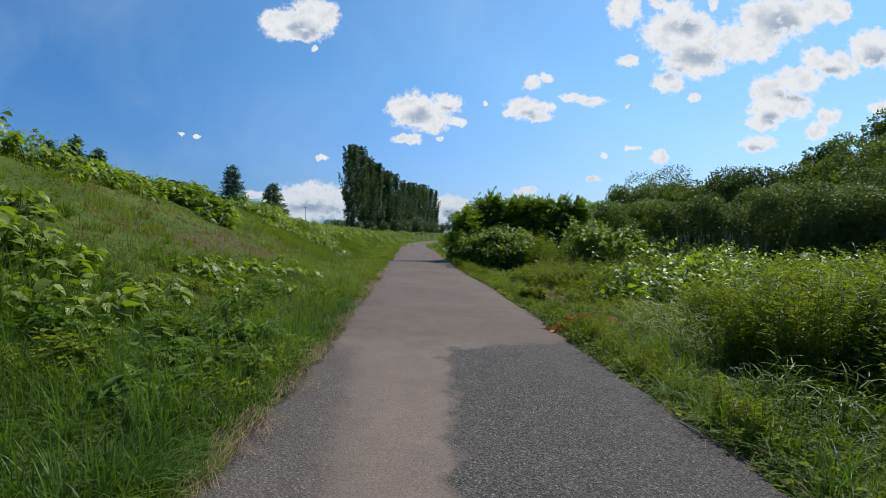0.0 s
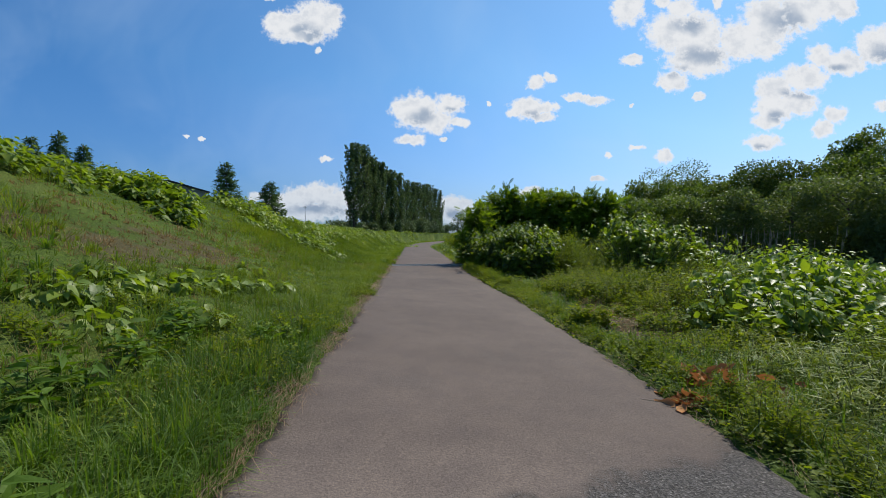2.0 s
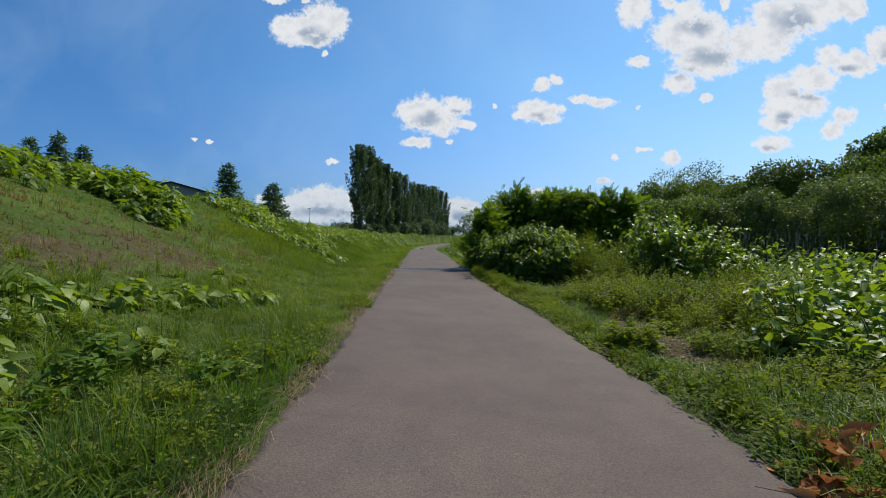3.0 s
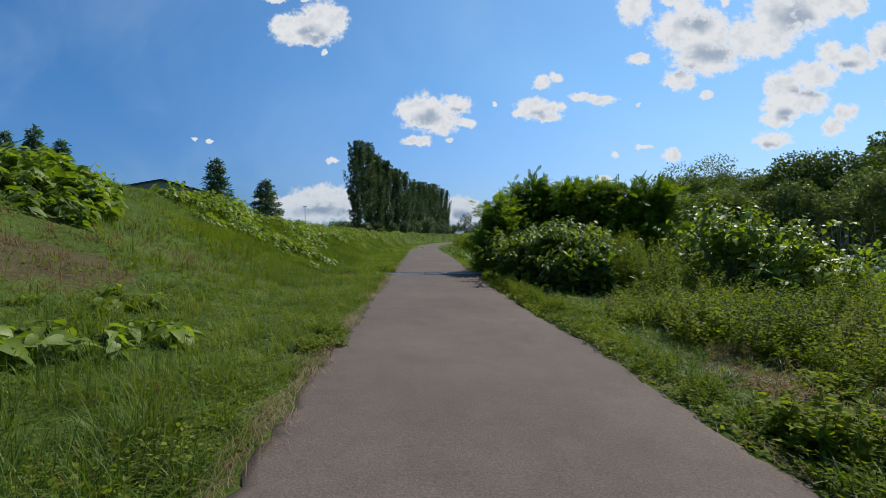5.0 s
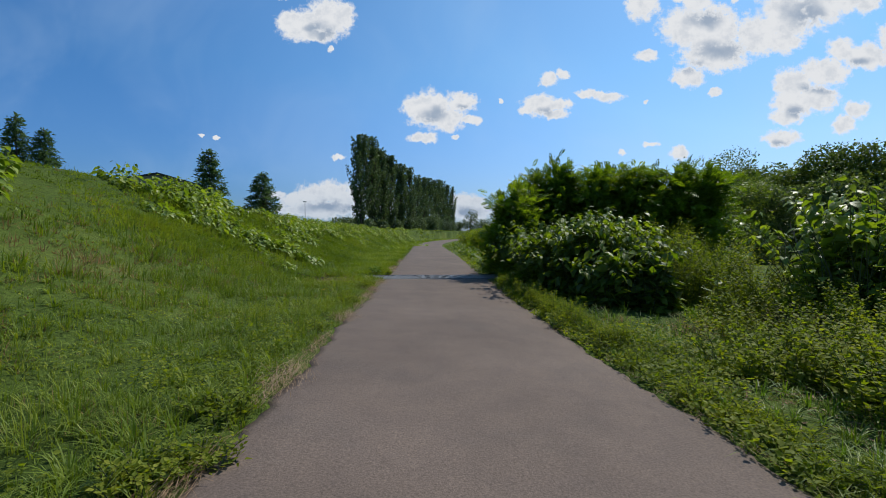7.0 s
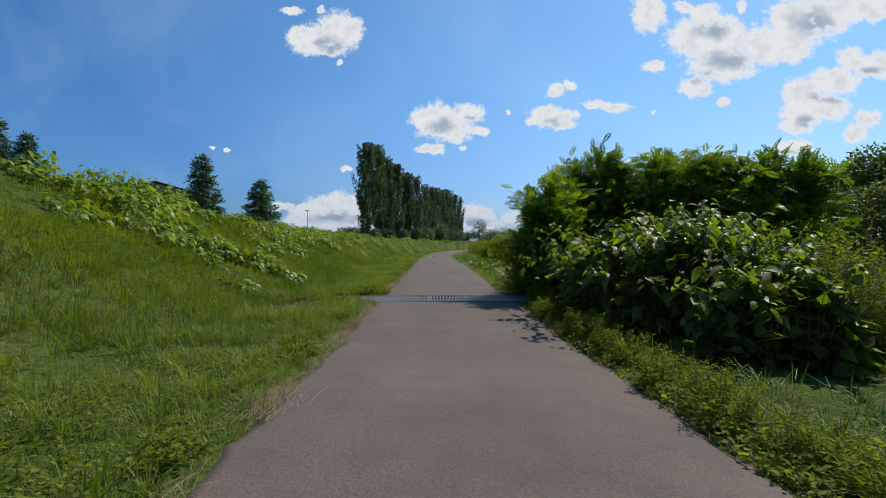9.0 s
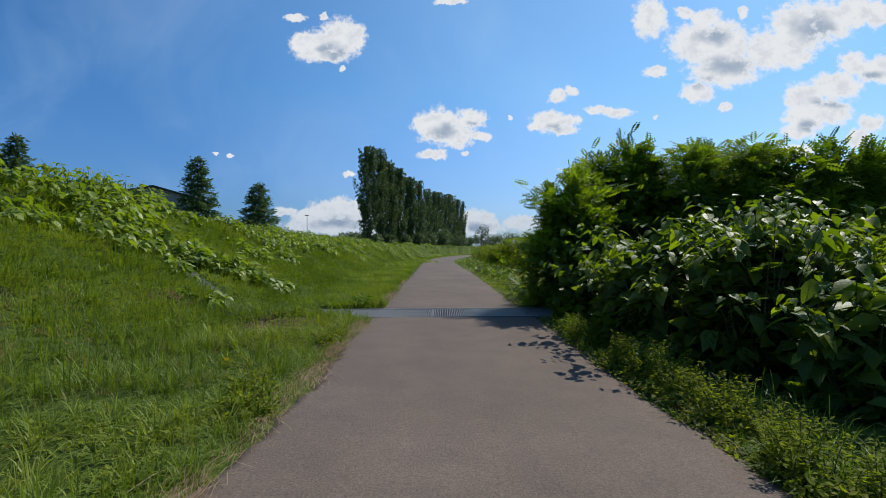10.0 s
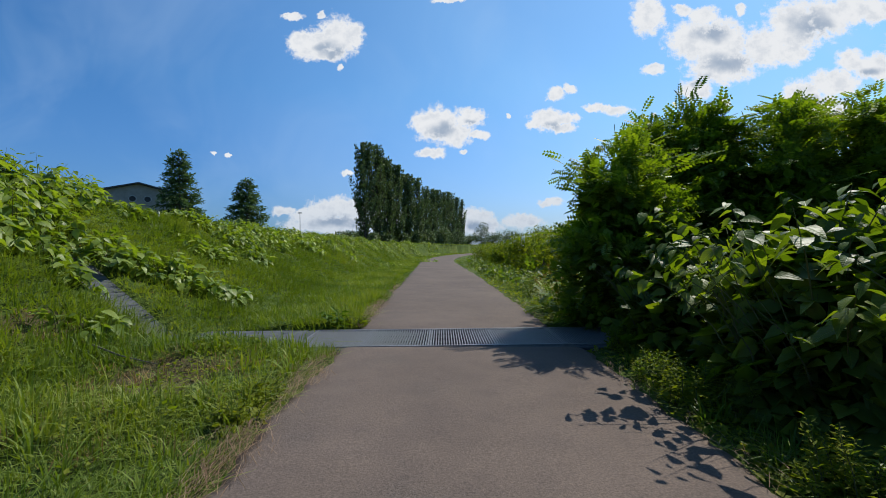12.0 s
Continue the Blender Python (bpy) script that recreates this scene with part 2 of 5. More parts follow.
def bark(name, a, b):
    m, t, p = shade(name, a, 0.85, 0.2)
    co = t.nodes.new("ShaderNodeTexCoord")
    n = node(t, "ShaderNodeTexNoise", i_2=14.0, i_3=6.0)
    mp = node(t, "ShaderNodeMapping")
    mp.inputs["Scale"].default_value = (1, 1, 0.2)
    link(t, co.outputs["Object"], mp.inputs[0])
    link(t, mp.outputs[0], n.inputs["Vector"])
    link(t, ramp(t, n.outputs[0], [(.3, a), (.7, b)]), p.inputs["Base Color"])
    bump = node(t, "ShaderNodeBump", i_0=0.6)
    link(t, n.outputs[0], bump.inputs["Height"])
    link(t, bump.outputs[0], p.inputs["Normal"])
    return m


BARK = bark("tree bark", (.05, .04, .03), (.13, .11, .085))
STEM = bark("green stem", (.06, .09, .03), (.12, .11, .05))
REED = bark("dead reed", (.16, .13, .09), (.30, .25, .18))


def ground_mat():
    m, t, b = shade("soil and short turf", (.05, .07, .02), 0.95, 0.1)
    geo = t.nodes.new("ShaderNodeNewGeometry")
    big = node(t, "ShaderNodeTexNoise", i_2=0.35, i_3=5.0)
    fine = node(t, "ShaderNodeTexNoise", i_2=16.0, i_3=8.0, i_4=0.7)
    link(t, geo.outputs["Position"], big.inputs["Vector"])
    link(t, geo.outputs["Position"], fine.inputs["Vector"])
    a = ramp(t, big.outputs[0], [(.35, (.046, .074, .013)), (.55, (.068, .100, .017)), (.75, (.104, .122, .032))])
    c = ramp(t, fine.outputs[0], [(.3, (.35, .35, .3)), (.5, (.95, .95, .95)), (.72, (1.6, 1.55, 1.3))])
    mul = node(t, "ShaderNodeMix", data_type="RGBA", blend_type="MULTIPLY")
    mul.inputs[0].default_value = 1.0
    link(t, a, mul.inputs[6])
    link(t, c, mul.inputs[7])
    # worn spots of bare soil
    bare = None
    for sx, sy, size in ((-5.9, 11.2, 1.1), (-6.2, 13.8, 1.3), (-6.9, 10.0, 0.9), (3.0, 13.0, 1.0), (2.9, 11.2, 0.7), (-3.9, 22.5, 0.55), (2.8, 8.0, 0.6), (-5.9, 23.6, 0.6)):
        d = node(t, "ShaderNodeVectorMath", operation="DISTANCE")
        flat = node(t, "ShaderNodeVectorMath", operation="MULTIPLY")
        link(t, geo.outputs["Position"], flat.inputs[0])
        flat.inputs[1].default_value = (1, 0.75, 0)
        link(t, flat.outputs[0], d.inputs[0])
        d.inputs[1].default_value = (sx, sy * 0.75, 0)
        near = math_node(t, "MULTIPLY_ADD", d.outputs["Value"], -1.0 / size, 1.0)
        bare = near if bare is None else math_node(t, "MAXIMUM", bare, near)
    mid = node(t, "ShaderNodeTexNoise", i_2=2.5, i_3=5.0)
    link(t, geo.outputs["Position"], mid.inputs["Vector"])
    spot = node(t, "ShaderNodeMapRange", interpolation_type="SMOOTHSTEP")
    link(t, math_node(t, "ADD", bare, math_node(t, "MULTIPLY_ADD", mid.outputs[0], 1.6, -0.8)), spot.inputs[0])
    spot.inputs[1].default_value, spot.inputs[2].default_value = 0.1, 0.5
    soil = node(t, "ShaderNodeMix", data_type="RGBA")
    link(t, spot.outputs[0], soil.inputs[0])
    link(t, mul.outputs[2], soil.inputs[6])
    link(t, ramp(t, fine.outputs[0], [(.3, (.045, .038, .018)), (.6, (.095, .08, .036)), (.8, (.165, .14, .07))]), soil.inputs[7])
    link(t, soil.outputs[2], b.inputs["Base Color"])
    bump = node(t, "ShaderNodeBump", i_0=0.8, i_1=0.05)
    link(t, fine.outputs[0], bump.inputs["Height"])
    link(t, bump.outputs[0], b.inputs["Normal"])
    return m


def asphalt_mat():
    """Brownish worn asphalt; at its start coarse grey chippings show at both sides of a smooth middle strip."""
    m, t, b = shade("worn asphalt", (.14, .125, .115), 0.9, 0.25)
    geo = t.nodes.new("ShaderNodeNewGeometry")
    sep = t.nodes.new("ShaderNodeSeparateXYZ")
    link(t, geo.outputs["Position"], sep.inputs[0])
    px, py = sep.outputs[0], sep.outputs[1]

    def noise_of(scale, detail, rough=0.55):
        n = node(t, "ShaderNodeTexNoise", i_2=scale, i_3=detail, i_4=rough)
        link(t, geo.outputs["Position"], n.inputs["Vector"])
        return n.outputs[0]
    wide, mid, grain = noise_of(0.5, 4.0), noise_of(3.0, 4.0), noise_of(70.0, 4.0, 0.7)
    smooth = ramp(t, wide, [(.3, (.095, .079, .070)), (.5, (.109, .091, .080)), (.7, (.123, .103, .091))])
    speck = node(t, "ShaderNodeTexVoronoi", i_2=85.0)
    link(t, geo.outputs["Position"], speck.inputs["Vector"])
    chips = ramp(t, speck.outputs["Color"], [(.1, (.028, .025, .022)), (.5, (.062, .055, .050)), (.85, (.108, .098, .090)), (1.0, (.21, .195, .18))])
    ruffle = math_node(t, "ADD", math_node(t, "MULTIPLY_ADD", mid, 0.7, -0.35), math_node(t, "MULTIPLY_ADD", grain, 0.4, -0.2))
    # a rounded tongue of chippings on one side, a narrower strip on the other
    tongue = math_node(t, "SMOOTH_MIN", math_node(t, "SUBTRACT", px, 0.07), math_node(t, "MULTIPLY", math_node(t, "SUBTRACT", math_node(t, "MULTIPLY_ADD", px, 0.55, 5.65), py), 0.8), 0.35)
    strip = math_node(t, "SMOOTH_MIN", math_node(t, "SUBTRACT", math_node(t, "MULTIPLY_ADD", py, -0.14, -0.24), px), math_node(t, "MULTIPLY", math_node(t, "SUBTRACT", 5.5, py), 0.7), 0.3)

    def zone(value, low, high):
        n = node(t, "ShaderNodeMapRange", interpolation_type="SMOOTHSTEP")
        link(t, math_node(t, "ADD", value, ruffle), n.inputs[0])
        n.inputs[1].default_value, n.inputs[2].default_value = low, high
        return n.outputs[0]
    k = math_node(t, "MAXIMUM", zone(tongue, -0.07, 0.1), math_node(t, "MULTIPLY", zone(strip, -0.14, 0.22), 0.7))
    worn = node(t, "ShaderNodeMapRange", interpolation_type="SMOOTHSTEP")
    link(t, noise_of(0.9, 6.0, 0.62), worn.inputs[0])
    worn.inputs[1].default_value, worn.inputs[2].default_value, worn.inputs[4].default_value = 0.54, 0.70, 0.22
    k = math_node(t, "MAXIMUM", k, worn.outputs[0])
    start = zone(math_node(t, "SUBTRACT", 6.3, py), -0.4, 1.0)
    mx = node(t, "ShaderNodeMix", data_type="RGBA")
    link(t, k, mx.inputs[0])
    tone = node(t, "ShaderNodeMix", data_type="RGBA", blend_type="MULTIPLY", i_0=1.0)
    link(t, smooth, tone.inputs[6])
    link(t, ramp(t, start, [(0.0, (1.02, .93, .86)), (1.0, (1.34, 1.25, 1.17))]), tone.inputs[7])
    link(t, tone.outputs[2], mx.inputs[6])
    link(t, chips, mx.inputs[7])
    var = ramp(t, grain, [(.28, (.55, .55, .56)), (.5, (1, 1, 1)), (.74, (1.5, 1.46, 1.4))])
    stain = ramp(t, mid, [(.3, (.9, .9, .92)), (.6, (1.04, 1.03, 1.02))])
    m1 = node(t, "ShaderNodeMix", data_type="RGBA", blend_type="MULTIPLY", i_0=1.0)
    link(t, mx.outputs[2], m1.inputs[6])
    link(t, var, m1.inputs[7])
    m2 = node(t, "ShaderNodeMix", data_type="RGBA", blend_type="MULTIPLY", i_0=1.0)
    link(t, m1.outputs[2], m2.inputs[6])
    link(t, stain, m2.inputs[7])
    link(t, m2.outputs[2], b.inputs["Base Color"])
    hgt = math_node(t, "ADD", math_node(t, "MULTIPLY", grain, 0.5), math_node(t, "MULTIPLY", speck.outputs["Distance"], math_node(t, "MULTIPLY", k, 1.5)))
    bump = node(t, "ShaderNodeBump", i_0=0.5, i_1=0.012)
    link(t, hgt, bump.inputs["Height"])
    link(t, bump.outputs[0], b.inputs["Normal"])
    return m


def plain(name, a, b_col, scale=6.0, rough=0.8, metal=0.0):
    m, t, p = shade(name, a, rough, 0.3)
    geo = t.nodes.new("ShaderNodeNewGeometry")
    n = node(t, "ShaderNodeTexNoise", i_2=scale, i_3=6.0, i_4=0.6)
    link(t, geo.outputs["Position"], n.inputs["Vector"])
    link(t, ramp(t, n.outputs[0], [(.3, a), (.7, b_col)]), p.inputs["Base Color"])
    p.inputs["Metallic"].default_value = metal
    bump = node(t, "ShaderNodeBump", i_0=0.3, i_1=0.02)
    link(t, n.outputs[0], bump.inputs["Height"])
    link(t, bump.outputs[0], p.inputs["Normal"])
    return m


GROUND, ASPHALT = ground_mat(), asphalt_mat()
CONCRETE = plain("weathered concrete", (.04, .045, .05), (.09, .095, .10), 7.0, 0.85)
STEEL = plain("galvanised steel", (.13, .135, .14), (.22, .225, .23), 20.0, 0.5, 0.35)
PLASTER = plain("grey house plaster", (.22, .205, .20), (.29, .275, .265), 2.0)
ROOF = plain("dark roof sheet", (.035, .037, .045), (.06, .062, .07), 3.0, 0.6)
HOLE = plain("dark opening", (.012, .013, .015), (.03, .03, .035), 3.0, 0.3)
MAST = plain("grey painted mast", (.3, .31, .33), (.42, .43, .45), 8.0, 0.5)
TWIG = bark("grey twig", (.10, .085, .065), (.2, .17, .13))


# ---- mesh helpers ----
rng = np.random.default_rng(7)


def mesh_of(name, verts, faces, material, smooth=False):
    """A mesh from an array of points and one array of triangles or four-cornered faces."""
    verts, faces = np.asarray(verts, np.float32), np.asarray(faces, np.int32)
    me = bpy.data.meshes.new(name)
    n, k = faces.shape
    me.vertices.add(len(verts))
    me.vertices.foreach_set("co", verts.ravel())
    me.loops.add(n * k)
    me.loops.foreach_set("vertex_index", faces.ravel())
    me.polygons.add(n)
    me.polygons.foreach_set("loop_start", np.arange(n, dtype=np.int32) * k)
    me.polygons.foreach_set("use_smooth", np.full(n, smooth))
    me.update(calc_edges=True)
    me.validate()
    me.materials.append(material)
    return me


def part(name, data, parent, label=""):
    ob = new(name, data)
    ob.parent = parent
    return tagged(ob, label)


def empty(name, x, y, z, label, category, group=""):
    ob = new(name)
    ob.location = (x, y, z)
    ob.empty_display_size = 0.2
    return tagged(ob, label, category, group)


def bm_mesh(name, bm, material, smooth=False):
    me = bpy.data.meshes.new(name)
    bm.to_mesh(me)
    bm.free()
    me.materials.append(material)
    if smooth:
        for p in me.polygons:
            p.use_smooth = True
    return me


def unit(a):
    return a / np.maximum(np.linalg.norm(a, axis=-1, keepdims=True), 1e-9)


def frames_of(way, normal):
    """Axes (side, along, up) for pieces that point along way with their face towards normal."""
    way = unit(way)
    side = unit(np.cross(way, normal))
    up = np.cross(side, way)
    return np.stack([side, way, up], axis=-1)


def scatter(shape, at, axes, size):
    """Many copies of a small shape (points, faces) in one array pair."""
    v, f = shape
    size = np.asarray(size)
    size = size[:, None, None] if size.ndim == 1 else size[:, None, :]
    pts = np.einsum("nij,nkj->nki", axes, v[None] * size) + at[:, None]
    faces = f[None] + (np.arange(len(at)) * len(v))[:, None, None]
    return pts.reshape(-1, 3), faces.reshape(-1, f.shape[1])


def join(pairs):
    vs, fs, n = [], [], 0
    for v, f in pairs:
        vs.append(v)
        fs.append(f + n)
        n += len(v)
    return np.concatenate(vs), np.concatenate(fs)


def tube(points, radii, sides=5):
    """A tapered tube along a bent line, as triangles."""
    points, radii = np.asarray(points, float), np.asarray(radii, float)
    way = unit(np.gradient(points, axis=0))
    ref = np.where(np.abs(way[:, 2:3]) > 0.9, [[1.0, 0, 0]], [[0, 0, 1.0]])
    a = unit(np.cross(way, ref))
    b = np.cross(way, a)
    ang = np.arange(sides) * 2 * np.pi / sides
    ring = points[:, None] + radii[:, None, None] * (a[:, None] * np.cos(ang)[None, :, None] + b[:, None] * np.sin(ang)[None, :, None])
    n = len(points)
    i, j = np.meshgrid(np.arange(n - 1), np.arange(sides), indexing="ij")
    k = (j + 1) % sides
    p, q, r, s = i * sides + j, i * sides + k, (i + 1) * sides + k, (i + 1) * sides + j
    f = np.concatenate([np.stack([p, q, r], -1).reshape(-1, 3), np.stack([p, r, s], -1).reshape(-1, 3)])
    return ring.reshape(-1, 3), f


# broad heart-shaped leaf with a pointed tip, dished along its midrib and drooping
def broad_leaf():
    rim = [(0.15, 0.0), (0.29, 0.2), (0.28, 0.47), (0.14, 0.78)]
    mid = [0.03, 0.24, 0.52, 0.8, 1.0]
    droop = lambda q: -0.30 * q * q
    v = [(0, q, droop(q)) for q in mid]
    for s in (-1, 1):
        v += [(s * a, q, droop(q) + 0.2 * a + 0.02 * math.sin(q * 14 + s)) for a, q in rim]
    f = []
    for s, o in ((-1, 5), (1, 9)):
        tri = [(0, 1, o), (1, o + 1, o), (1, 2, o + 1), (2, o + 2, o + 1), (2, 3, o + 2), (3, o + 3, o + 2), (3, 4, o + 3)]
        f += tri if s < 0 else [t[::-1] for t in tri]
    return np.array(v, float), np.array(f)


BROAD = broad_leaf()
BROAD_FAR = (np.array([(0, 0, 0), (-.25, .12, .05), (-.31, .45, .03), (0, 1.0, -.26), (.31, .45, .03), (.25, .12, .05)]), np.array([(0, 2, 1), (0, 3, 2), (0, 4, 3), (0, 5, 4)]))
# long dock leaf
DOCK = (BROAD[0] * [0.6, 1.0, 1.0], BROAD[1])
# narrow herb leaf
LANCE = (np.array([(0, 0, 0), (-.18, .42, .05), (0, 1.0, -.14), (.18, .42, .05)]), np.array([(0, 2, 1), (0, 3, 2)]))
# long narrow blade of tall grass
SWORD = (np.array([(-.02, 0, 0), (.02, 0, 0), (.02, .4, .06), (-.02, .4, .06), (.013, .75, -.02), (-.013, .75, -.02), (0, 1.0, -.16)]), np.array([(0, 1, 2), (0, 2, 3), (3, 2, 4), (3, 4, 5), (5, 4, 6)]))
# small rounded leaf for crowns
OVAL = (np.array([(0, 0, 0), (-.36, .45, .06), (0, 1.0, 0), (.36, .45, .06)]), np.array([(0, 2, 1), (0, 3, 2)]))


# a far leaf, one triangle
SCALE = (np.array([(-.42, .1, 0), (.42, .1, 0), (0, 1.0, 0)]), np.array([(0, 1, 2)]))


def feather():
    """A feathered locust leaf: a stalk with paired oval leaflets."""
    vs, fs = [np.array([(-.006, 0, 0), (.006, 0, 0), (0, 1.0, -.16)])], [np.array([(0, 1, 2)])]
    n = 3
    for k in range(6):
        y = 0.16 + 0.145 * k
        droop = -0.16 * y * y
        size = 0.3 * (1 - 0.35 * abs(k - 2.5) / 2.5)
        for s in (-1, 1):
            base = np.array((0, y, droop))
            out = np.array((s * 0.93, 0.3, -0.22))
            wide = np.array((-0.3 * s, 0.93, 0.0)) * 0.58
            v = np.array([base, base + size * (out * 0.5 - wide * 0.5), base + size * out * 1.05, base + size * (out * 0.5 + wide * 0.5)])
            vs.append(v)
            fs.append(np.array([(0, 1, 2), (0, 2, 3)]) + n)
            n += 4
    v, f = np.concatenate(vs), np.concatenate(fs)
    return v, f


FEATHER = feather()


# ---- the lie of the land ----
def bend(y):
    return 0.0032 * np.maximum(y - 62.0, 0.0) ** 2 * np.where(y > 190, 190 / np.maximum(y, 1), 1.0)


EDGE_Y = [-60, 0, 3, 5, 7, 9, 12, 14, 16.5, 18, 20, 22, 24, 27, 30, 40, 62, 200]
EDGE_LEFT = [-.54, -1.22, -1.30, -1.38, -1.50, -1.62, -1.86, -1.97, -2.18, -2.30, -2.43, -2.60, -2.79, -2.98, -3.20, -3.94, -5.6, -13.6]
EDGE_RIGHT = [2.94, 2.26, 2.10, 1.97, 1.86, 1.75, 1.53, 1.39, 1.04, .88, .68, .47, .34, .12, -.04, -.62, -2.4, -10.4]


def centre(y):
    y = np.asarray(y, float)
    return 0.5 * (np.interp(y, EDGE_Y, EDGE_LEFT) + np.interp(y, EDGE_Y, EDGE_RIGHT)) + bend(y)


def half_width(y):
    return 0.5 * (np.interp(y, EDGE_Y, EDGE_RIGHT) - np.interp(y, EDGE_Y, EDGE_LEFT))


def lean(y):
    return np.interp(y, [0, 14, 22, 24.0, 26.2, 30], [-0.072, -0.072, -0.03, 0, 0, -0.02])


def path_height(x, y):
    return lean(y) * x + np.interp(y, [0, 20, 24.0, 26.2, 40, 70, 110], [0, 0.02, 0.075, 0.075, 0.05, 0.1, 0.5])


def crest_height(y):
    return np.interp(y, [-40, 8, 11, 16, 20, 24, 28, 31.7, 35, 38, 60, 120], [4.0, 3.88, 3.6, 3.25, 3.17, 3.03, 2.8, 2.52, 2.36, 2.3, 2.25, 2.35])


def crest_x(y):
    return -10.6 + bend(y)


def bumps(x, y):
    return np.clip((62 - y) / 20, 0, 1) * (0.035 * np.sin(1.3 * x + 0.7 * y) * np.sin(0.9 * y - 0.5 * x + 1.0) + 0.02 * np.sin(3.1 * x + 1.0) * np.sin(2.7 * y))


def drain_y(x):
    return 25.1 + 0.055 * (np.asarray(x, float) + 1.1)


def chute_y(x):
    return 24.92 - 0.46 * (np.asarray(x, float) + 5.6)


def land(x, y):
    """Height of the ground."""
    x, y = np.asarray(x, float), np.asarray(y, float)
    c, w = centre(y), half_width(y)
    base = path_height(np.clip(x, c - 3.0, c + 2.5), y)
    left = c - w - x                       # metres to the left of the path
    foot, top = np.interp(y, [0, 8, 16, 22, 26], [1.0, 1.3, 1.6, 2.0, 2.3]), c - w - crest_x(y)
    s = np.clip((left - foot) / np.maximum(top - foot, 0.5), 0, 1)
    rise = s ** 1.22
    hill = base * (1 - s) + crest_height(y) * rise
    behind = np.clip((left - top - 3.5) / 25, 0, 1)
    hill = np.where(left > top, crest_height(y) - 0.5 * np.clip((left - top) / 6, 0, 1) + 0.4 * behind, hill)
    right = x - c - w
    dip = -0.12 * np.clip((right - 1.0) / 3, 0, 1) - 0.35 * np.clip((right - 6) / 10, 0, 1)
    z = np.where(left > 0, hill, base + np.where(right > 0, dip, 0))
    off = np.clip(np.maximum(left, right) / 0.8, 0, 1)
    z = z + bumps(x, y) * off + 0.03 * np.clip(off * 3, 0, 1)
    z = z + 0.16 * np.exp(-(((x + 4.3) / 1.0) ** 2 + ((y - 23.4) / 0.7) ** 2))
    z = z - 0.22 * np.clip((0.40 - np.abs(y - chute_y(x))) / 0.12, 0, 1) * np.clip((-5.2 - x) / 0.2, 0, 1) * np.clip((x + 8.7) / 0.3, 0, 1)
    trench = np.clip((0.95 - np.abs(y - drain_y(x))) / 0.15, 0, 1) * np.clip((x + 5.3) / 0.2, 0, 1) * np.clip((1.5 - x) / 0.3, 0, 1)
    z = z * (1 - trench) + trench * -0.25
    return np.where((np.maximum(left, right) < -0.3) & (trench <= 0), z - 0.07, z)


def make_ground():
    xs = np.concatenate([-np.geomspace(2600, 24, 26), np.arange(-20, -9.2, 0.3), np.arange(-9.0, -4.6, 0.14), np.arange(-4.5, 9.01, 0.28), np.geomspace(10, 2600, 30)])
    ys = np.concatenate([-np.geomspace(2600, 20, 14), np.arange(-14, 23.2, 0.33), np.arange(23.4, 27.6, 0.14), np.arange(27.8, 45, 0.33), np.geomspace(46, 220, 46), np.geomspace(240, 3000, 16)])
    gx, gy = np.meshgrid(xs, ys)
    v = np.stack([gx, gy, land(gx, gy)], -1).reshape(-1, 3)
    n, m = gx.shape
    i, j = np.meshgrid(np.arange(n - 1), np.arange(m - 1), indexing="ij")
    a = i * m + j
    f = np.stack([a, a + 1, a + m + 1, a + m], -1).reshape(-1, 4)
    ob = new("ground", mesh_of("ground", v, f, GROUND, True))
    tagged(ob, "grassy ground rising to a long earth dike", "ground", kind="structure")


make_ground()


def ragged(y, seed):
    return 0.022 * np.sin(5.1 * y + seed) + 0.022 * np.sin(11.7 * y + 2.3 * seed) + 0.03 * np.sin(1.3 * y + seed * 0.7) + 0.018 * np.sin(23.0 * y + seed)


def make_path():
    ys = np.concatenate([np.arange(-14, 40.01, 0.12), np.geomspace(40, 185, 90)])
    c, w = centre(ys), half_width(ys)
    l, r = c - w + ragged(ys, 1.0), c + w + ragged(ys, 4.0)
    rows = []
    for k in (0, 0.0, 0.03, 0.25, 0.5, 0.75, 0.97, 1.0, 1.0):
        x = l + (r - l) * k
        z = path_height(x, ys) + 0.022
        rows.append(np.stack([x, ys, z], -1))
    rows[0][:, 2] -= 0.16
    rows[1][:, 2] -= 0.02
    rows[-2][:, 2] -= 0.02
    rows[-1][:, 2] -= 0.16
    v = np.stack(rows, 1)
    n, m = v.shape[:2]
    i, j = np.meshgrid(np.arange(n - 1), np.arange(m - 1), indexing="ij")
    a = i * m + j
    gap = np.abs(ys[:-1] + 0.06 - 25.1) < 0.67
    f = np.stack([a, a + 1, a + m + 1, a + m], -1)[~gap].reshape(-1, 4)
    ob = new("path", mesh_of("path", v.reshape(-1, 3), f, ASPHALT, True))
    tagged(ob, "worn brownish asphalt footpath with ragged edges", "path", kind="structure")


make_path()


# ---- plants ----
def cover_distance(x, y):
    """Distance in the plan from the stretch of the path that is walked."""
    yy = np.clip(y, 0.0, 18.5)
    return np.hypot(x + 0.06 * yy, y - yy)


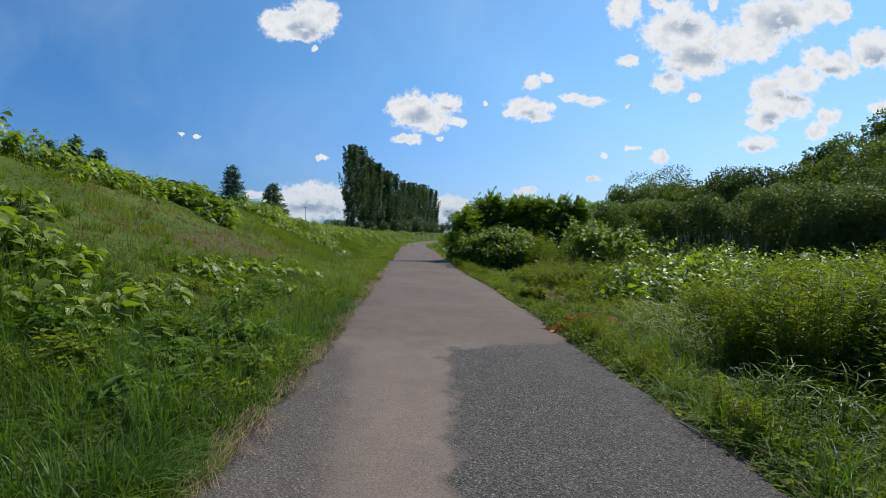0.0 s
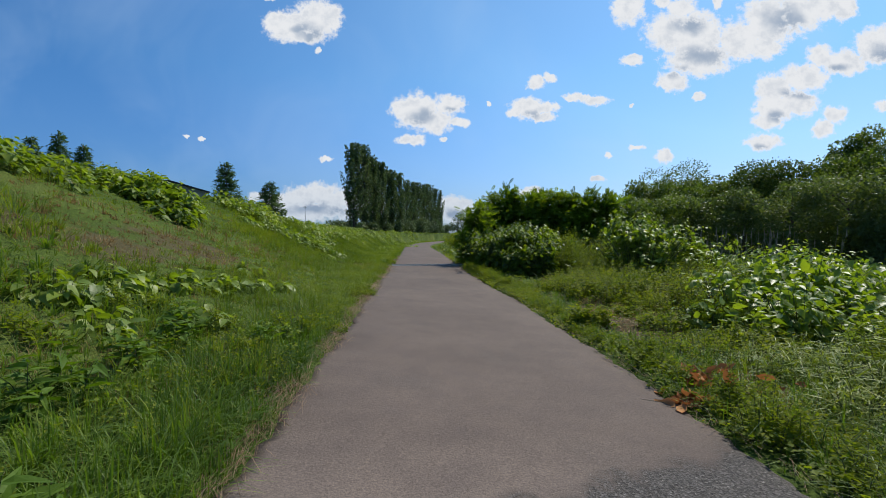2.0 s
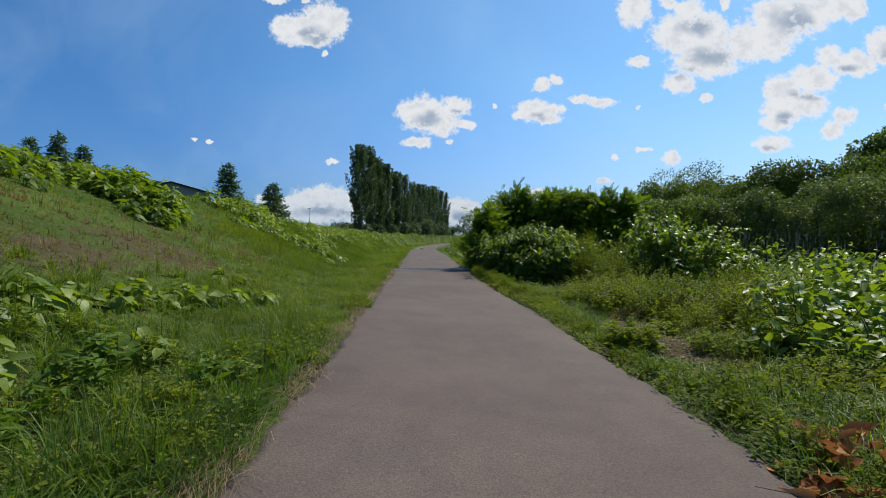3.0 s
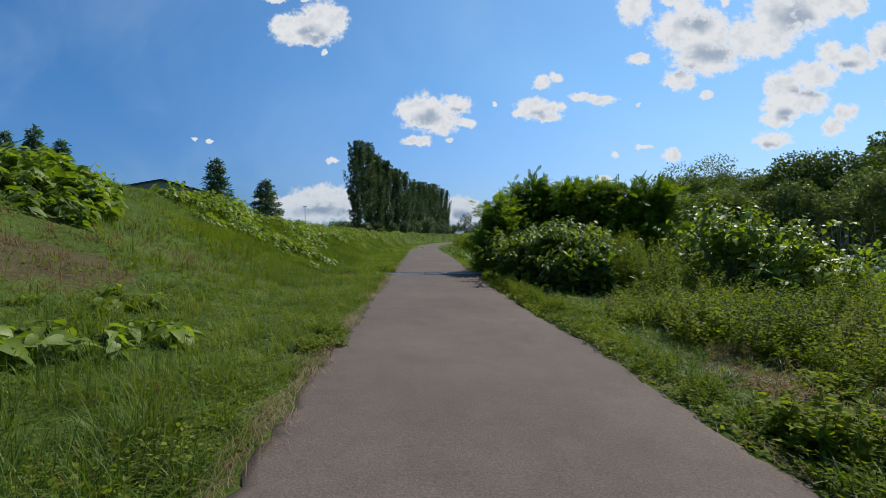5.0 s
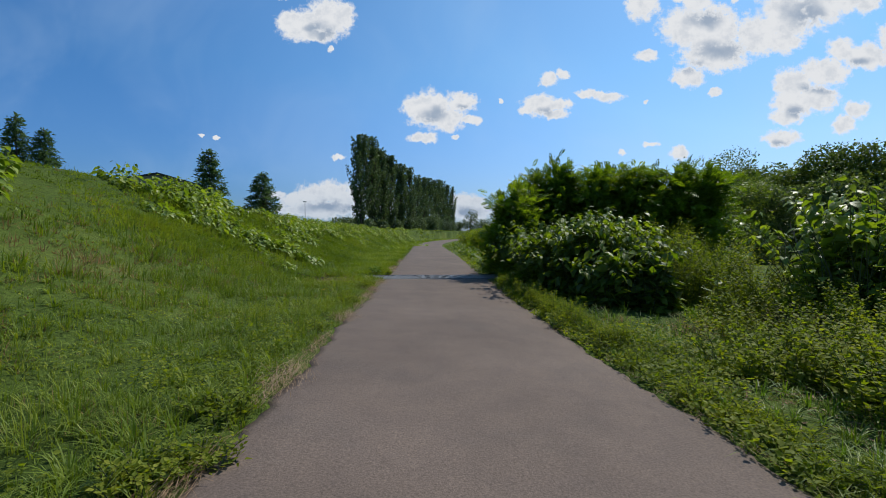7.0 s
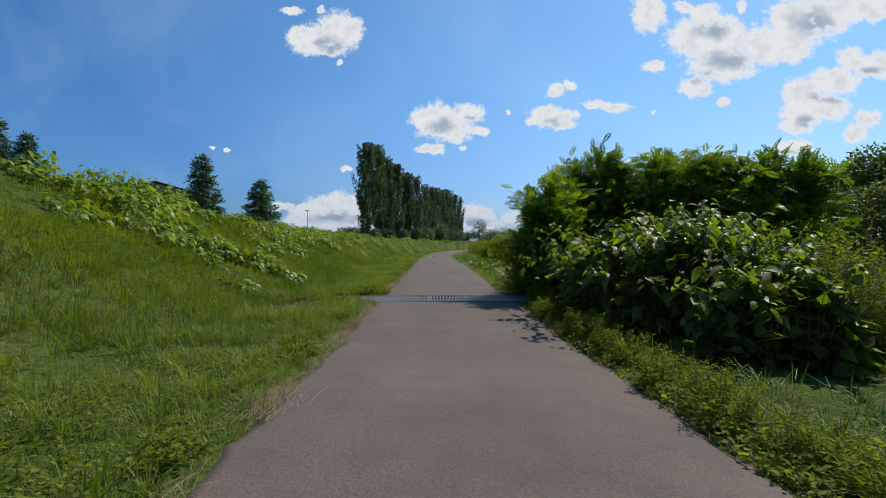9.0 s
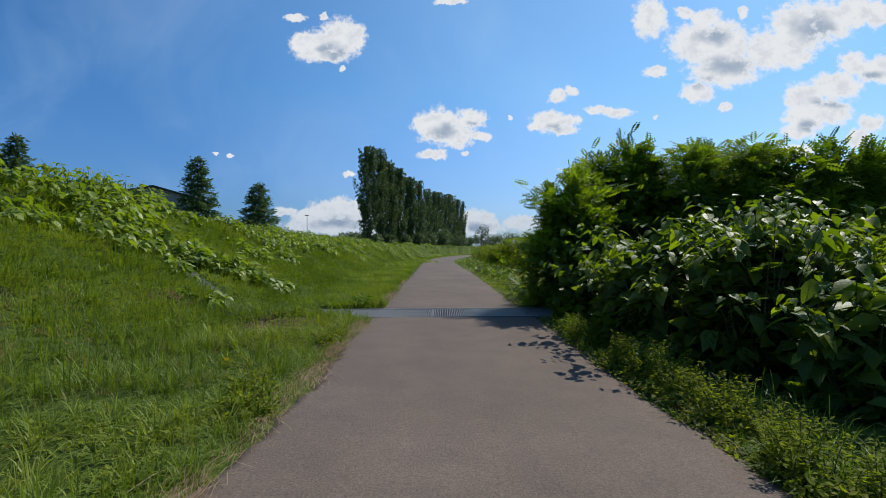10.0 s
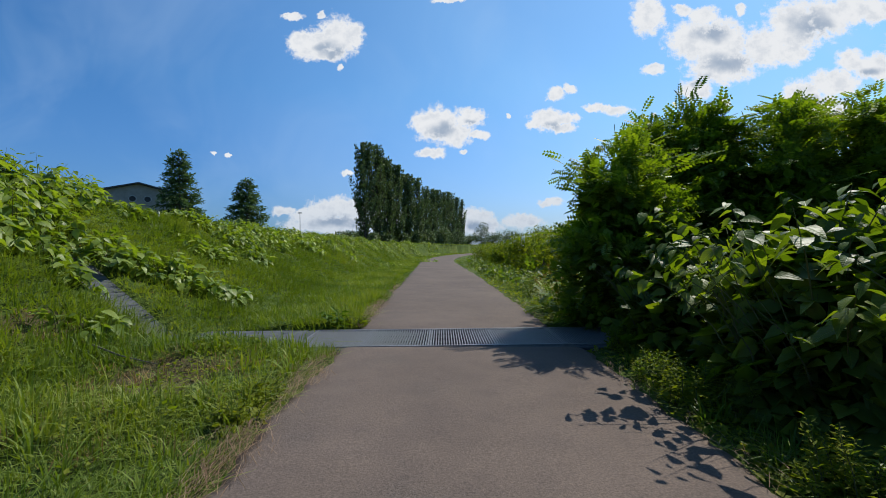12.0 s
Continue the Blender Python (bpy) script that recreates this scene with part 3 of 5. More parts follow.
def blades(x, y, length, width, spread, count, parts=2, loose=0.3):
    """Tufts of grass: count blades at each place, arching outwards, each of some parts."""
    z = land(x, y)
    x, y, z = (np.repeat(q, count) for q in (x, y, z))
    length, width = np.repeat(length, count), np.repeat(width, count)
    k = len(x)
    ang = rng.uniform(0, 2 * np.pi, k)
    out = np.stack([np.cos(ang), np.sin(ang), np.zeros(k)], -1)
    side = np.stack([-np.sin(ang), np.cos(ang), np.zeros(k)], -1)
    tilt = np.minimum(np.abs(rng.normal(0, spread, k)), 1.5)[:, None]
    base = np.stack([x, y, z - 0.01], -1) + out * rng.uniform(0, 1, k)[:, None] ** 0.5 * length[:, None] * loose
    length = (length * rng.uniform(0.5, 1.3, k))[:, None]
    up = np.array([0, 0, 1.0])
    rows = []
    for p in range(parts + 1):
        s = p / parts
        at = base + length * (up * (s - 0.42 * tilt * s ** 2.2) + out * tilt * s ** 1.7)
        if p == parts:
            rows.append(at)
        else:
            h = side * width[:, None] * 0.5 * (1 - 0.35 * s)
            rows += [at - h, at + h]
    v = np.stack(rows, 1)
    n = v.shape[1]
    f = []
    for p in range(parts - 1):
        f += [(2 * p, 2 * p + 1, 2 * p + 3), (2 * p, 2 * p + 3, 2 * p + 2)]
    f.append((2 * parts - 2, 2 * parts - 1, 2 * parts))
    return v.reshape(-1, 3), (np.array(f)[None] + (np.arange(k) * n)[:, None, None]).reshape(-1, 3)


def sow(area, tufts_at_one_metre, power, longest):
    """Places over a rectangle of the plan, thinning out with the distance from the walked stretch."""
    x0, x1, y0, y1 = area
    most = tufts_at_one_metre * 1.3 ** -power
    n = int((x1 - x0) * (y1 - y0) * most)
    n = min(n, 3000000)
    x, y = rng.uniform(x0, x1, n), rng.uniform(y0, y1, n)
    d = np.maximum(cover_distance(x, y), 1.3)
    keep = (rng.uniform(0, 1, n) < (d / 1.3) ** -power) & (d < longest)
    return x[keep], y[keep], d[keep]


def patchy(x, y, scale, seed):
    """Uneven drifts: waves of several lengths and directions."""
    k = np.random.default_rng(int(seed * 10))
    total = 0 * x
    for q in range(7):
        a, f = k.uniform(0, 6.28), scale * k.uniform(0.6, 2.4)
        total = total + np.sin((x * math.cos(a) + y * math.sin(a)) * f + k.uniform(0, 6.28) + 0.8 * np.sin(0.5 * scale * (x - y) + q)) * k.uniform(0.3, 0.62)
    return total


def dryness(x, y):
    """Bare dry spots on the slope of the dike."""
    a = 1.35 * np.exp(-(((x + 6.0 + 0.12 * (y - 11.0)) / 1.35) ** 2 + ((y - 12.8) / 2.6) ** 2))
    b = 1.25 * np.exp(-(((x + 3.9) / 0.75) ** 2 + ((y - 22.5) / 0.65) ** 2)) + 0.9 * np.exp(-(((x + 5.95) / 0.5) ** 2 + ((y - 23.5) / 0.5) ** 2))
    c = 1.2 * np.exp(-(((x - 2.8) / 0.65) ** 2 + ((y - 12.2) / 2.3) ** 2))
    d = 0.6 * np.exp(-(((x - 2.6) / 0.5) ** 2 + ((y - 8.0) / 0.4) ** 2))
    e = 0.74 * np.exp(-(((x + 6.9) / 2.2) ** 2 + ((y - 11.0) / 5.0) ** 2))
    e = e + 0.46 * np.exp(-(((x + 7.2) / 2.8) ** 2 + ((y - 18.0) / 4.5) ** 2))
    return np.maximum(np.maximum(a, b), np.maximum(c, d) + e) + 0.22 * patchy(x, y, 1.3, 2.0)


def under_thicket(x, y):
    """Bare shaded soil under the dark knotweed."""
    return ((x - 2.75) / 1.05) ** 2 + ((y - 20.0) / 1.6) ** 2 < 1


def on_path(x, y, margin):
    return np.abs(x - centre(y)) < half_width(y) + margin


def make_grass():
    green, lush_green, dry = [], [], []
    for area, rate in (((-15, -1.0, -1, 70), 560), ((-0.9, 7, -1, 60), 360)):
        x, y, d = sow(area, rate, 1.18, 75)
        ok = ~on_path(x, y, 0.02) & ~under_thicket(x, y)
        ok &= ~((np.abs(y - drain_y(x)) < 0.72) & (x > -5.3) & (x < 1.6))
        ok &= rng.uniform(0, 1, len(x)) < np.clip(0.9 + 0.3 * patchy(x, y, 5.2, 6.0), 0.7, 1)
        ok &= ~((np.abs(y - chute_y(x)) < 0.34) & (x < -5.2) & (x > -8.6))
        x, y, d = x[ok], y[ok], d[ok]
        dr = dryness(x, y)
        p = patchy(x, y, 0.9, 1.0)
        edge = np.abs(x - centre(y)) - half_width(y)
        lush = np.maximum(np.exp(-np.maximum(y - 3.0, 0) / 6.0), 0.75 * np.exp(-((y - 20.5) / 3.5) ** 2)) * np.clip(1.6 - 0.18 * np.maximum(edge, 0), 0, 1)
        length = (0.125 + 0.04 * p + 0.10 * lush) * np.where(edge < 0.3, 0.55, 1.0) * rng.uniform(0.7, 1.35, len(x))
        length = length * np.where((y - drain_y(x) < -0.7) & (y - drain_y(x) > -1.4) & (x < -2.7), 1.4, 1.0)
        length = length * np.where((x > centre(y)) & (edge > 0.15), np.interp(y, [7, 9.5, 11, 14, 18], [1.5, 1.1, 0.7, 0.7, 1.0]), 1.0)
        clumps = patchy(x, y, 5.2, 6.0)
        length = np.clip(length * np.clip(0.93 + 0.5 * clumps, 0.5, 1.9), 0.05, 0.4) * np.clip(1.1 - 0.025 * d, 0.62, 1)
        width = np.clip(0.0023 * d, 0.006, 0.0125) + np.clip(0.0021 * (d - 5.4), 0, 0.04)
        is_dry = rng.uniform(0, 1, len(x)) < np.clip(dr * 1.1 - 0.02, 0.07, 0.92)
        thin = is_dry & (rng.uniform(0, 1, len(x)) < np.clip(dr * 0.4, 0.05, 0.3))
        g = ~is_dry
        # lush grass near the start; beside the thicket its darker green paints in shade
        deep = np.where(x < centre(y), rng.normal(8.0, 1.5, len(x)) > y, (rng.normal(8.5, 1.5, len(x)) > y) | ((y > 16.5) & (y < 25)))
        for q, parts, count in ((d < 3.5, 3, 6), ((d >= 3.5) & (d < 7), 2, 8), (d >= 7, 1, 13)):
            for kind, on in ((lush_green, deep), (green, ~deep)):
                k = g & q & on
                kind.append(blades(x[k], y[k], length[k], width[k], {3: 1.15, 2: 1.3, 1: 1.4}[parts], count, parts, {3: 0.35, 2: 0.7, 1: 1.5}[parts]))
        h = is_dry & ~thin
        dry.append(blades(x[h], y[h], length[h] * 0.6, width[h], 1.3, 9, 1))
    # the meadow beyond the drain, short and dense
    for y0, y1, rate in ((20.5, 27, 62), (27, 34, 62), (34, 46, 34), (46, 62, 16), (62, 84, 8), (84, 112, 5), (112, 150, 2.5)):
        n = int(rate * 11.5 * (y1 - y0) * (1.4 if y0 > 60 else 1.0))
        y = rng.uniform(y0, y1, n)
        x = centre(y) - half_width(y) - rng.uniform(0.02, 1, n) * (np.where(y < 24.3, 6.0, np.where(y > 62, 12.0, 8.6)))
        ok = ~((np.abs(y - drain_y(x)) < 0.72) & (x > -5.3) & (x < 1.6)) & ~((np.abs(y - chute_y(x)) < 0.34) & (x < -5.2) & (x > -8.6))
        ok &= rng.uniform(0, 1, n) > 1.1 * dryness(x, y)
        x, y = x[ok], y[ok]
        d = y - 14.0
        green.append(blades(x, y, (0.135 + 0.03 * patchy(x, y, 0.9, 1.0)) * rng.uniform(0.7, 1.3, len(x)), 0.0075 + 0.0011 * d, 1.25, 12, 1, 1.6))
    # taller tufts standing out of the sward
    for area, rate in (((-7, -1.0, 0, 10), 80), ((-7, -1.2, 10, 26), 42), ((0.4, 6.0, 0, 26), 70)):
        x, y, d = sow(area, rate, 1.1, 12)
        edge = np.abs(x - centre(y)) - half_width(y)
        lush = np.maximum(np.exp(-np.maximum(y - 4.0, 0) / 7.0), 0.6 * np.exp(-((y - 20.5) / 3.5) ** 2))
        ok = (edge > 0.12) & ~under_thicket(x, y) & (np.abs(y - drain_y(x)) > 0.8) & (rng.uniform(0, 1, len(x)) < 0.25 + 0.75 * lush) & (dryness(x, y) < 0.5)
        x, y, d, lush = x[ok], y[ok], d[ok], lush[ok]
        (lush_green if area[3] == 10 or area[0] > 0 else green).append(blades(x, y, (0.14 + 0.13 * lush) * rng.uniform(0.7, 1.3, len(x)), np.clip(0.0033 * d, 0.0085, 0.05), 1.35, 20, 3))
    # long grass before the drain's open end
    x, y = rng.uniform(-5.2, -2.75, 200), 24.3 + 0.055 * rng.normal(0, 1, 200) - np.abs(rng.normal(0, 0.18, 200))
    green.append(blades(x, y, rng.uniform(0.13, 0.26, 200) * np.clip((x + 5.6) * 0.8, 0.5, 1), np.full(200, 0.012), 0.6, 14, 2))
    ob = new("grass", mesh_of("grass", *join(green), GRASS))
    tagged(ob, "long green meadow grass on dike and verges", "grass", kind="stuff")
    ob = new("lush_grass", mesh_of("lush_grass", *join(lush_green), LUSH))
    tagged(ob, "lush deep green grass, its dark tone also standing for shade by the thicket", "grass", kind="stuff")
    ob = new("dry_grass", mesh_of("dry_grass", *join(dry), DRY))
    tagged(ob, "withered straw-coloured grass in bare spots", "grass", kind="stuff")


make_grass()


LEAF = mesh_of("leaf", BROAD[0], BROAD[1], KNOT_VEINED, True)
LEAF_SUNLIT = mesh_of("leaf", BROAD[0], BROAD[1], SUNLIT_VEINED, True)


def broad_plant(name, x, y, rx, ry, h, stems, leaf, label, material=KNOT, far=False, group="knotweed thickets", turn=0.0, single=0, side=(1.0, 0.5), heart=0, arch=False):
    """A thicket of arching stems with broad alternate leaves, a dome rx by ry wide and h high."""
    z0 = float(land(x, y))
    root = empty(name, x, y, z0, label, "shrub", group)
    r = np.sqrt(rng.uniform(0, 1, stems))
    a = rng.uniform(0, 2 * np.pi, stems)
    ca, sa = math.cos(turn), math.sin(turn)
    foot = 0.62 if arch else 0.8
    bx0, by0 = r * np.cos(a) * rx * foot, r * np.sin(a) * ry * foot
    bx, by = bx0 * ca - by0 * sa, bx0 * sa + by0 * ca
    bz = land(x + bx, y + by) - z0
    tops = h * (1 - (0.3 if arch else 0.45) * r ** 2) * rng.uniform(0.62 if arch else 0.5, 1.15, stems)
    ox, oy = r * np.cos(a), r * np.sin(a)
    out = np.stack([ox * ca - oy * sa, ox * sa + oy * ca, 0 * r], -1) + rng.normal(0, 0.35, (stems, 3)) * [1, 1, 0]
    bits, lp, lw, ln, ls = [], [], [], [], []
    s = np.linspace(0, 1, 5)
    for k in range(stems):
        base = np.array((bx[k], by[k], bz[k]))
        lean_out = out[k] * tops[k] * (0.4 if arch else 0.38)
        pts = base + s[:, None] * np.array((0, 0, tops[k])) + (s ** 2)[:, None] * lean_out - (s ** 3)[:, None] * np.array((0, 0, (0.16 if arch else 0.12) * tops[k]))
        bits.append(tube(pts, 0.011 * (1 - 0.8 * s) * (0.6 + tops[k] * 0.35), 3))
        count = max(5, int(tops[k] * (0.6 if arch else 0.85) / (leaf * 0.5)))
        q = np.linspace(0.66 if arch else 0.22, 1.0, count) ** 0.75
        at = np.stack([np.interp(q, s, pts[:, i]) for i in range(3)], -1)
        zig = np.where(np.arange(count) % 2 == 0, 1.0, -1.0)
        heading = math.atan2(out[k][1], out[k][0]) + rng.normal(0, 0.5, count)
        ang = heading + zig * rng.uniform(0.5, 1.5, count)
        way = np.stack([np.cos(ang), np.sin(ang), rng.normal(-0.35, 0.33, count)], -1)
        nrm = np.stack([rng.normal(0, 0.3, count), rng.normal(0, 0.3, count), np.ones(count)], -1)
        lp.append(at + unit(way) * leaf * 0.2)
        lw.append(way)
        ln.append(nrm)
        ls.append(leaf * rng.uniform(0.6, 1.2, count) * np.where(q > 0.9, 0.7, 1.0))
    stalk = part("stalk", mesh_of("stalk", *join(bits), STEM), root, "thin arching green stems")
    stalk["kind"] = "stuff"
    axes, at, size = frames_of(np.concatenate(lw), np.concatenate(ln)), np.concatenate(lp), np.concatenate(ls)
    if arch:                                  # sprays with dark gaps between them
        wave = np.sin(at[:, 0] * 5.3 + at[:, 2] * 3.1 + x) + np.sin(at[:, 1] * 4.7 - at[:, 0] * 2.6 + y) + np.sin(at[:, 2] * 6.1 + at[:, 1] * 3.3)
        full = wave + 6.0 * (at[:, 2] / h - 0.6) + rng.normal(0, 0.25, len(at)) > 0.3
        axes, at, size = axes[full], at[full], size[full]
    near = np.zeros(len(at), bool)
    if single:
        near[np.argsort(at[:, 0] * side[0] + at[:, 1] * side[1] - 0.8 * at[:, 2])[:single]] = True
        for k in np.flatnonzero(near):
            ob = part("leaf", LEAF_SUNLIT if material is KNOT_SUNLIT else LEAF, stalk)
            m = Matrix.Identity(4)
            for c in range(3):
                for q in range(3):
                    m[c][q] = axes[k][c][q] * size[k]
                m[c][3] = at[k][c]
            ob.matrix_basis = m
    rest = ~near
    made = [scatter(BROAD_FAR if far else BROAD, at[rest], axes[rest], size[rest])]
    if heart:
        v = unit(rng.normal(0, 1, (heart, 3))) * rng.uniform(0, 1, heart)[:, None] ** 0.4
        v[:, 2] = np.abs(v[:, 2])
        ins = v * [rx * (0.74 if arch else 0.72), ry * (0.74 if arch else 0.72), h * (0.72 if arch else 0.72)]
        ins = ins @ np.array([[ca, sa, 0], [-sa, ca, 0], [0, 0, 1]])
        ins[:, 2] += land(x + ins[:, 0], y + ins[:, 1]) - z0 + 0.05
        a2 = frames_of(rng.normal(0, 1, (heart, 3)) * [1, 1, 0.5], rng.normal(0, 0.5, (heart, 3)) + [0, 0, 1])
        made.append(scatter(BROAD_FAR, ins, a2, leaf * rng.uniform(0.8, 1.35, heart)))
    part("foliage", mesh_of("foliage", *join(made), material, True), root)["kind"] = "stuff"
    return root


def herb_clump(name, x, y, rx, ry, h, stems, leaf, label, material=HERB, shape=LANCE, group="wild herbs", flowers=None, bushy=0.17, spread=0.0):
    """Upright weeds with narrow leaves up their stems."""
    z0 = float(land(x, y))
    root = empty(name, x, y, z0, label, "herb", group)
    r = np.sqrt(rng.uniform(0, 1, stems))
    a = rng.uniform(0, 2 * np.pi, stems)
    bx, by = r * np.cos(a) * rx, r * np.sin(a) * ry
    bz = land(x + bx, y + by) - z0
    tops = h * (1 - 0.35 * r ** 2) * rng.uniform(0.6, 1.1, stems)
    s = np.linspace(0, 1, 4)
    bits, lp, lw, ln, ls, fl = [], [], [], [], [], []
    for k in range(stems):
        drift = np.array((math.cos(a[k]), math.sin(a[k]), 0)) * 0.22 * tops[k] + rng.normal(0, 0.06, 3) * [1, 1, 0]
        pts = np.array((bx[k], by[k], bz[k])) + s[:, None] * np.array((0, 0, tops[k])) + (s ** 2)[:, None] * drift
        bits.append(tube(pts, 0.005 * (1.1 - 0.8 * s), 3))
        count = max(10, int(tops[k] / (leaf * bushy)))
        q = np.linspace(0.06, 1.0, count)
        at = np.stack([np.interp(q, s, pts[:, i]) for i in range(3)], -1)
        ang = rng.uniform(0, 6.28) + np.arange(count) * 2.4 + rng.normal(0, 0.3, count)
        way = np.stack([np.cos(ang), np.sin(ang), rng.normal(0.35, 0.35, count)], -1)
        nrm = np.stack([rng.normal(0, 0.4, count), rng.normal(0, 0.4, count), np.ones(count)], -1)
        lp.append(at + unit(way) * (rng.uniform(0, 1, count) ** 1.5 * spread * (1.1 - q) * h)[:, None])
        lw.append(way)
        ln.append(nrm)
        ls.append(leaf * rng.uniform(0.6, 1.25, count) * (1.15 - 0.5 * q))
        fl.append(pts[-1])
    part("stalk", mesh_of("stalk", *join(bits), STEM), root)["kind"] = "stuff"
    axes = frames_of(np.concatenate(lw), np.concatenate(ln))
    part("foliage", mesh_of("foliage", *scatter(shape, np.concatenate(lp), axes, np.concatenate(ls)), material), root)["kind"] = "stuff"
    if flowers:
        fl = np.repeat(np.array(fl)[: stems // 2], 10, axis=0)
        n = len(fl)
        way = unit(rng.normal(0, 1, (n, 3)) + [0, 0, 0.6])
        axes = frames_of(way, rng.normal(0, 1, (n, 3)))
        part("blossom", mesh_of("blossom", *scatter(OVAL, fl + rng.normal(0, 0.03, (n, 3)), axes, rng.uniform(0.025, 0.05, n)), flowers), root)
    return root


def locust(name, x, y, h, r, leaves, label, size=0.3, inner=2600):
    """A young locust tree: several slim stems, feathered leaves at the ends of its twigs."""
    z0 = float(land(x, y)) - 0.03
    root = empty(name, x, y, z0, label, "tree", "young locust trees")
    bits = []
    tips = []
    for k in range(5):
        a = rng.uniform(0, 6.28)
        top = np.array((math.cos(a) * r * 0.35, math.sin(a) * r * 0.35, h * (0.98 if k == 0 else rng.uniform(0.82, 0.97))))
        s = np.linspace(0, 1, 7)
        wob = rng.normal(0, 0.05, (7, 3)) * s[:, None]
        pts = np.array((rng.normal(0, .08), rng.normal(0, .08), 0)) * (1 - s[:, None]) + s[:, None] ** np.array((1.3, 1.3, 1.0)) * top + wob
        bits.append(tube(pts, 0.036 * (1 - 0.88 * s) + 0.003, 6))
        tips += [(pts[4], pts[5], pts[6])] * 5
        for b in range(26):
            q = rng.uniform(0.04, 1.0)
            at = np.array([np.interp(q, s, pts[:, i]) for i in range(3)])
            ang = rng.uniform(0, 6.28)
            reach = r * (1.05 - 0.7 * q) * rng.uniform(0.5, 1.1)
            end = at + np.array((math.cos(ang) * reach, math.sin(ang) * reach, rng.uniform(0.1, 0.5) * reach * (1.15 - 0.8 * q) + 0.15 * (1 - q)))
            mid = (at + end) / 2 + [0, 0, 0.08]
            bits.append(tube([at, mid, end], [0.009, 0.006, 0.002], 4))
            tips.append((at, mid, end))
    part("trunk", mesh_of("trunk", *join(bits), BARK), root, "slim grey-brown stems and twigs")
    t = np.array(tips)
    pick = rng.integers(0, len(t), leaves)
    q = rng.uniform(0.25, 1.05, leaves)[:, None]
    at = np.where(q < 0.5, t[pick, 0] + (t[pick, 1] - t[pick, 0]) * q * 2, t[pick, 1] + (t[pick, 2] - t[pick, 1]) * (q * 2 - 1))
    at = at + rng.normal(0, 0.1, (leaves, 3))
    way = unit((t[pick, 2] - t[pick, 0]) * [1, 1, 0.5]) + rng.normal(0, 0.55, (leaves, 3)) + [0, 0, 0.1]
    nrm = rng.normal(0, 0.45, (leaves, 3)) + [0, 0, 1.0]
    outer = scatter(FEATHER, at, frames_of(way, nrm), size * rng.uniform(0.65, 1.2, leaves) * (1.0 if x < 6 and y < 28 else 1.25))
    n = inner
    pick = rng.integers(0, len(t), n)
    reach = rng.uniform(0.0, 1.0, n) * np.where(t[pick, 0, 2] < 0.6 * h, 0.9, 0.6)
    at = t[pick, 0] + (t[pick, 2] - t[pick, 0]) * reach[:, None] + rng.normal(0, 0.13, (n, 3))
    at[:, 2] = np.maximum(at[:, 2], 0.1)
    at = at[at[:, 2] < h * 0.76]
    n = len(at)
    fill = scatter(OVAL, at, frames_of(rng.normal(0, 1, (n, 3)), rng.normal(0, 0.6, (n, 3)) + [0, 0, 1]), rng.uniform(0.13, 0.23, n))
    part("crown", mesh_of("crown", *join([outer, fill]), LOCUST), root)
    return root


def crown_tree(name, x, y, h, r, leaves, label, material=WOODS, leaf=0.32, low=0.12, lobes=16, group="woodland trees", z=None):
    """A broad tree: forked trunk, crown of leaf clumps with gaps and an uneven outline."""
    z0 = float(land(x, y)) if z is None else z
    root = empty(name, x, y, z0, label, "tree", group)
    heart, bits = [], []
    s = np.linspace(0, 1, 6)
    pts = s[:, None] * np.array((0, 0, h * 0.72)) + rng.normal(0, 0.1, (6, 3)) * s[:, None]
    bits.append(tube(pts, 0.028 * h * (1 - 0.8 * s) + 0.01, 7))
    for k in range(lobes):
        v = unit(rng.normal(0, 1, 3))
        q = rng.uniform(low, 0.93)
        wide = r * math.sqrt(max(0.05, 1 - ((q - 0.45) / 0.58) ** 2))
        c = np.array((v[0] * wide * 0.72, v[1] * wide * 0.72, q * h))
        size = r * rng.uniform(0.2, 0.46)
        heart.append((*c, size))
        base = np.array((0, 0, h * min(0.7, q * 0.7)))
        bits.append(tube([base, (base + c) / 2 + [0, 0, 0.1], c], [0.008 * h, 0.005 * h, 0.01], 4))
    part("trunk", mesh_of("trunk", *join(bits), BARK), root)
    heart = np.array(heart)
    w = heart[:, 3] ** 2
    pick = rng.choice(len(heart), leaves, p=w / w.sum())
    v = unit(rng.normal(0, 1, (leaves, 3)))
    rad = rng.uniform(0.45, 1.08, leaves)[:, None] ** 0.4
    at = heart[pick, :3] + v * rad * heart[pick, 3:4] * [1, 1, 0.8] + rng.normal(0, 0.09, (leaves, 3)) * heart[pick, 3:4]
    at[:, 2] = np.maximum(at[:, 2], 0.15)
    way = rng.normal(0, 1, (leaves, 3)) + v * 0.8
    nrm = v * 1.0 + rng.normal(0, 0.55, (leaves, 3)) + [0, 0, 0.5]
    part("crown", mesh_of("crown", *scatter(SCALE, at, frames_of(way, nrm), leaf * rng.uniform(0.6, 1.3, leaves)), material), root)
    return root


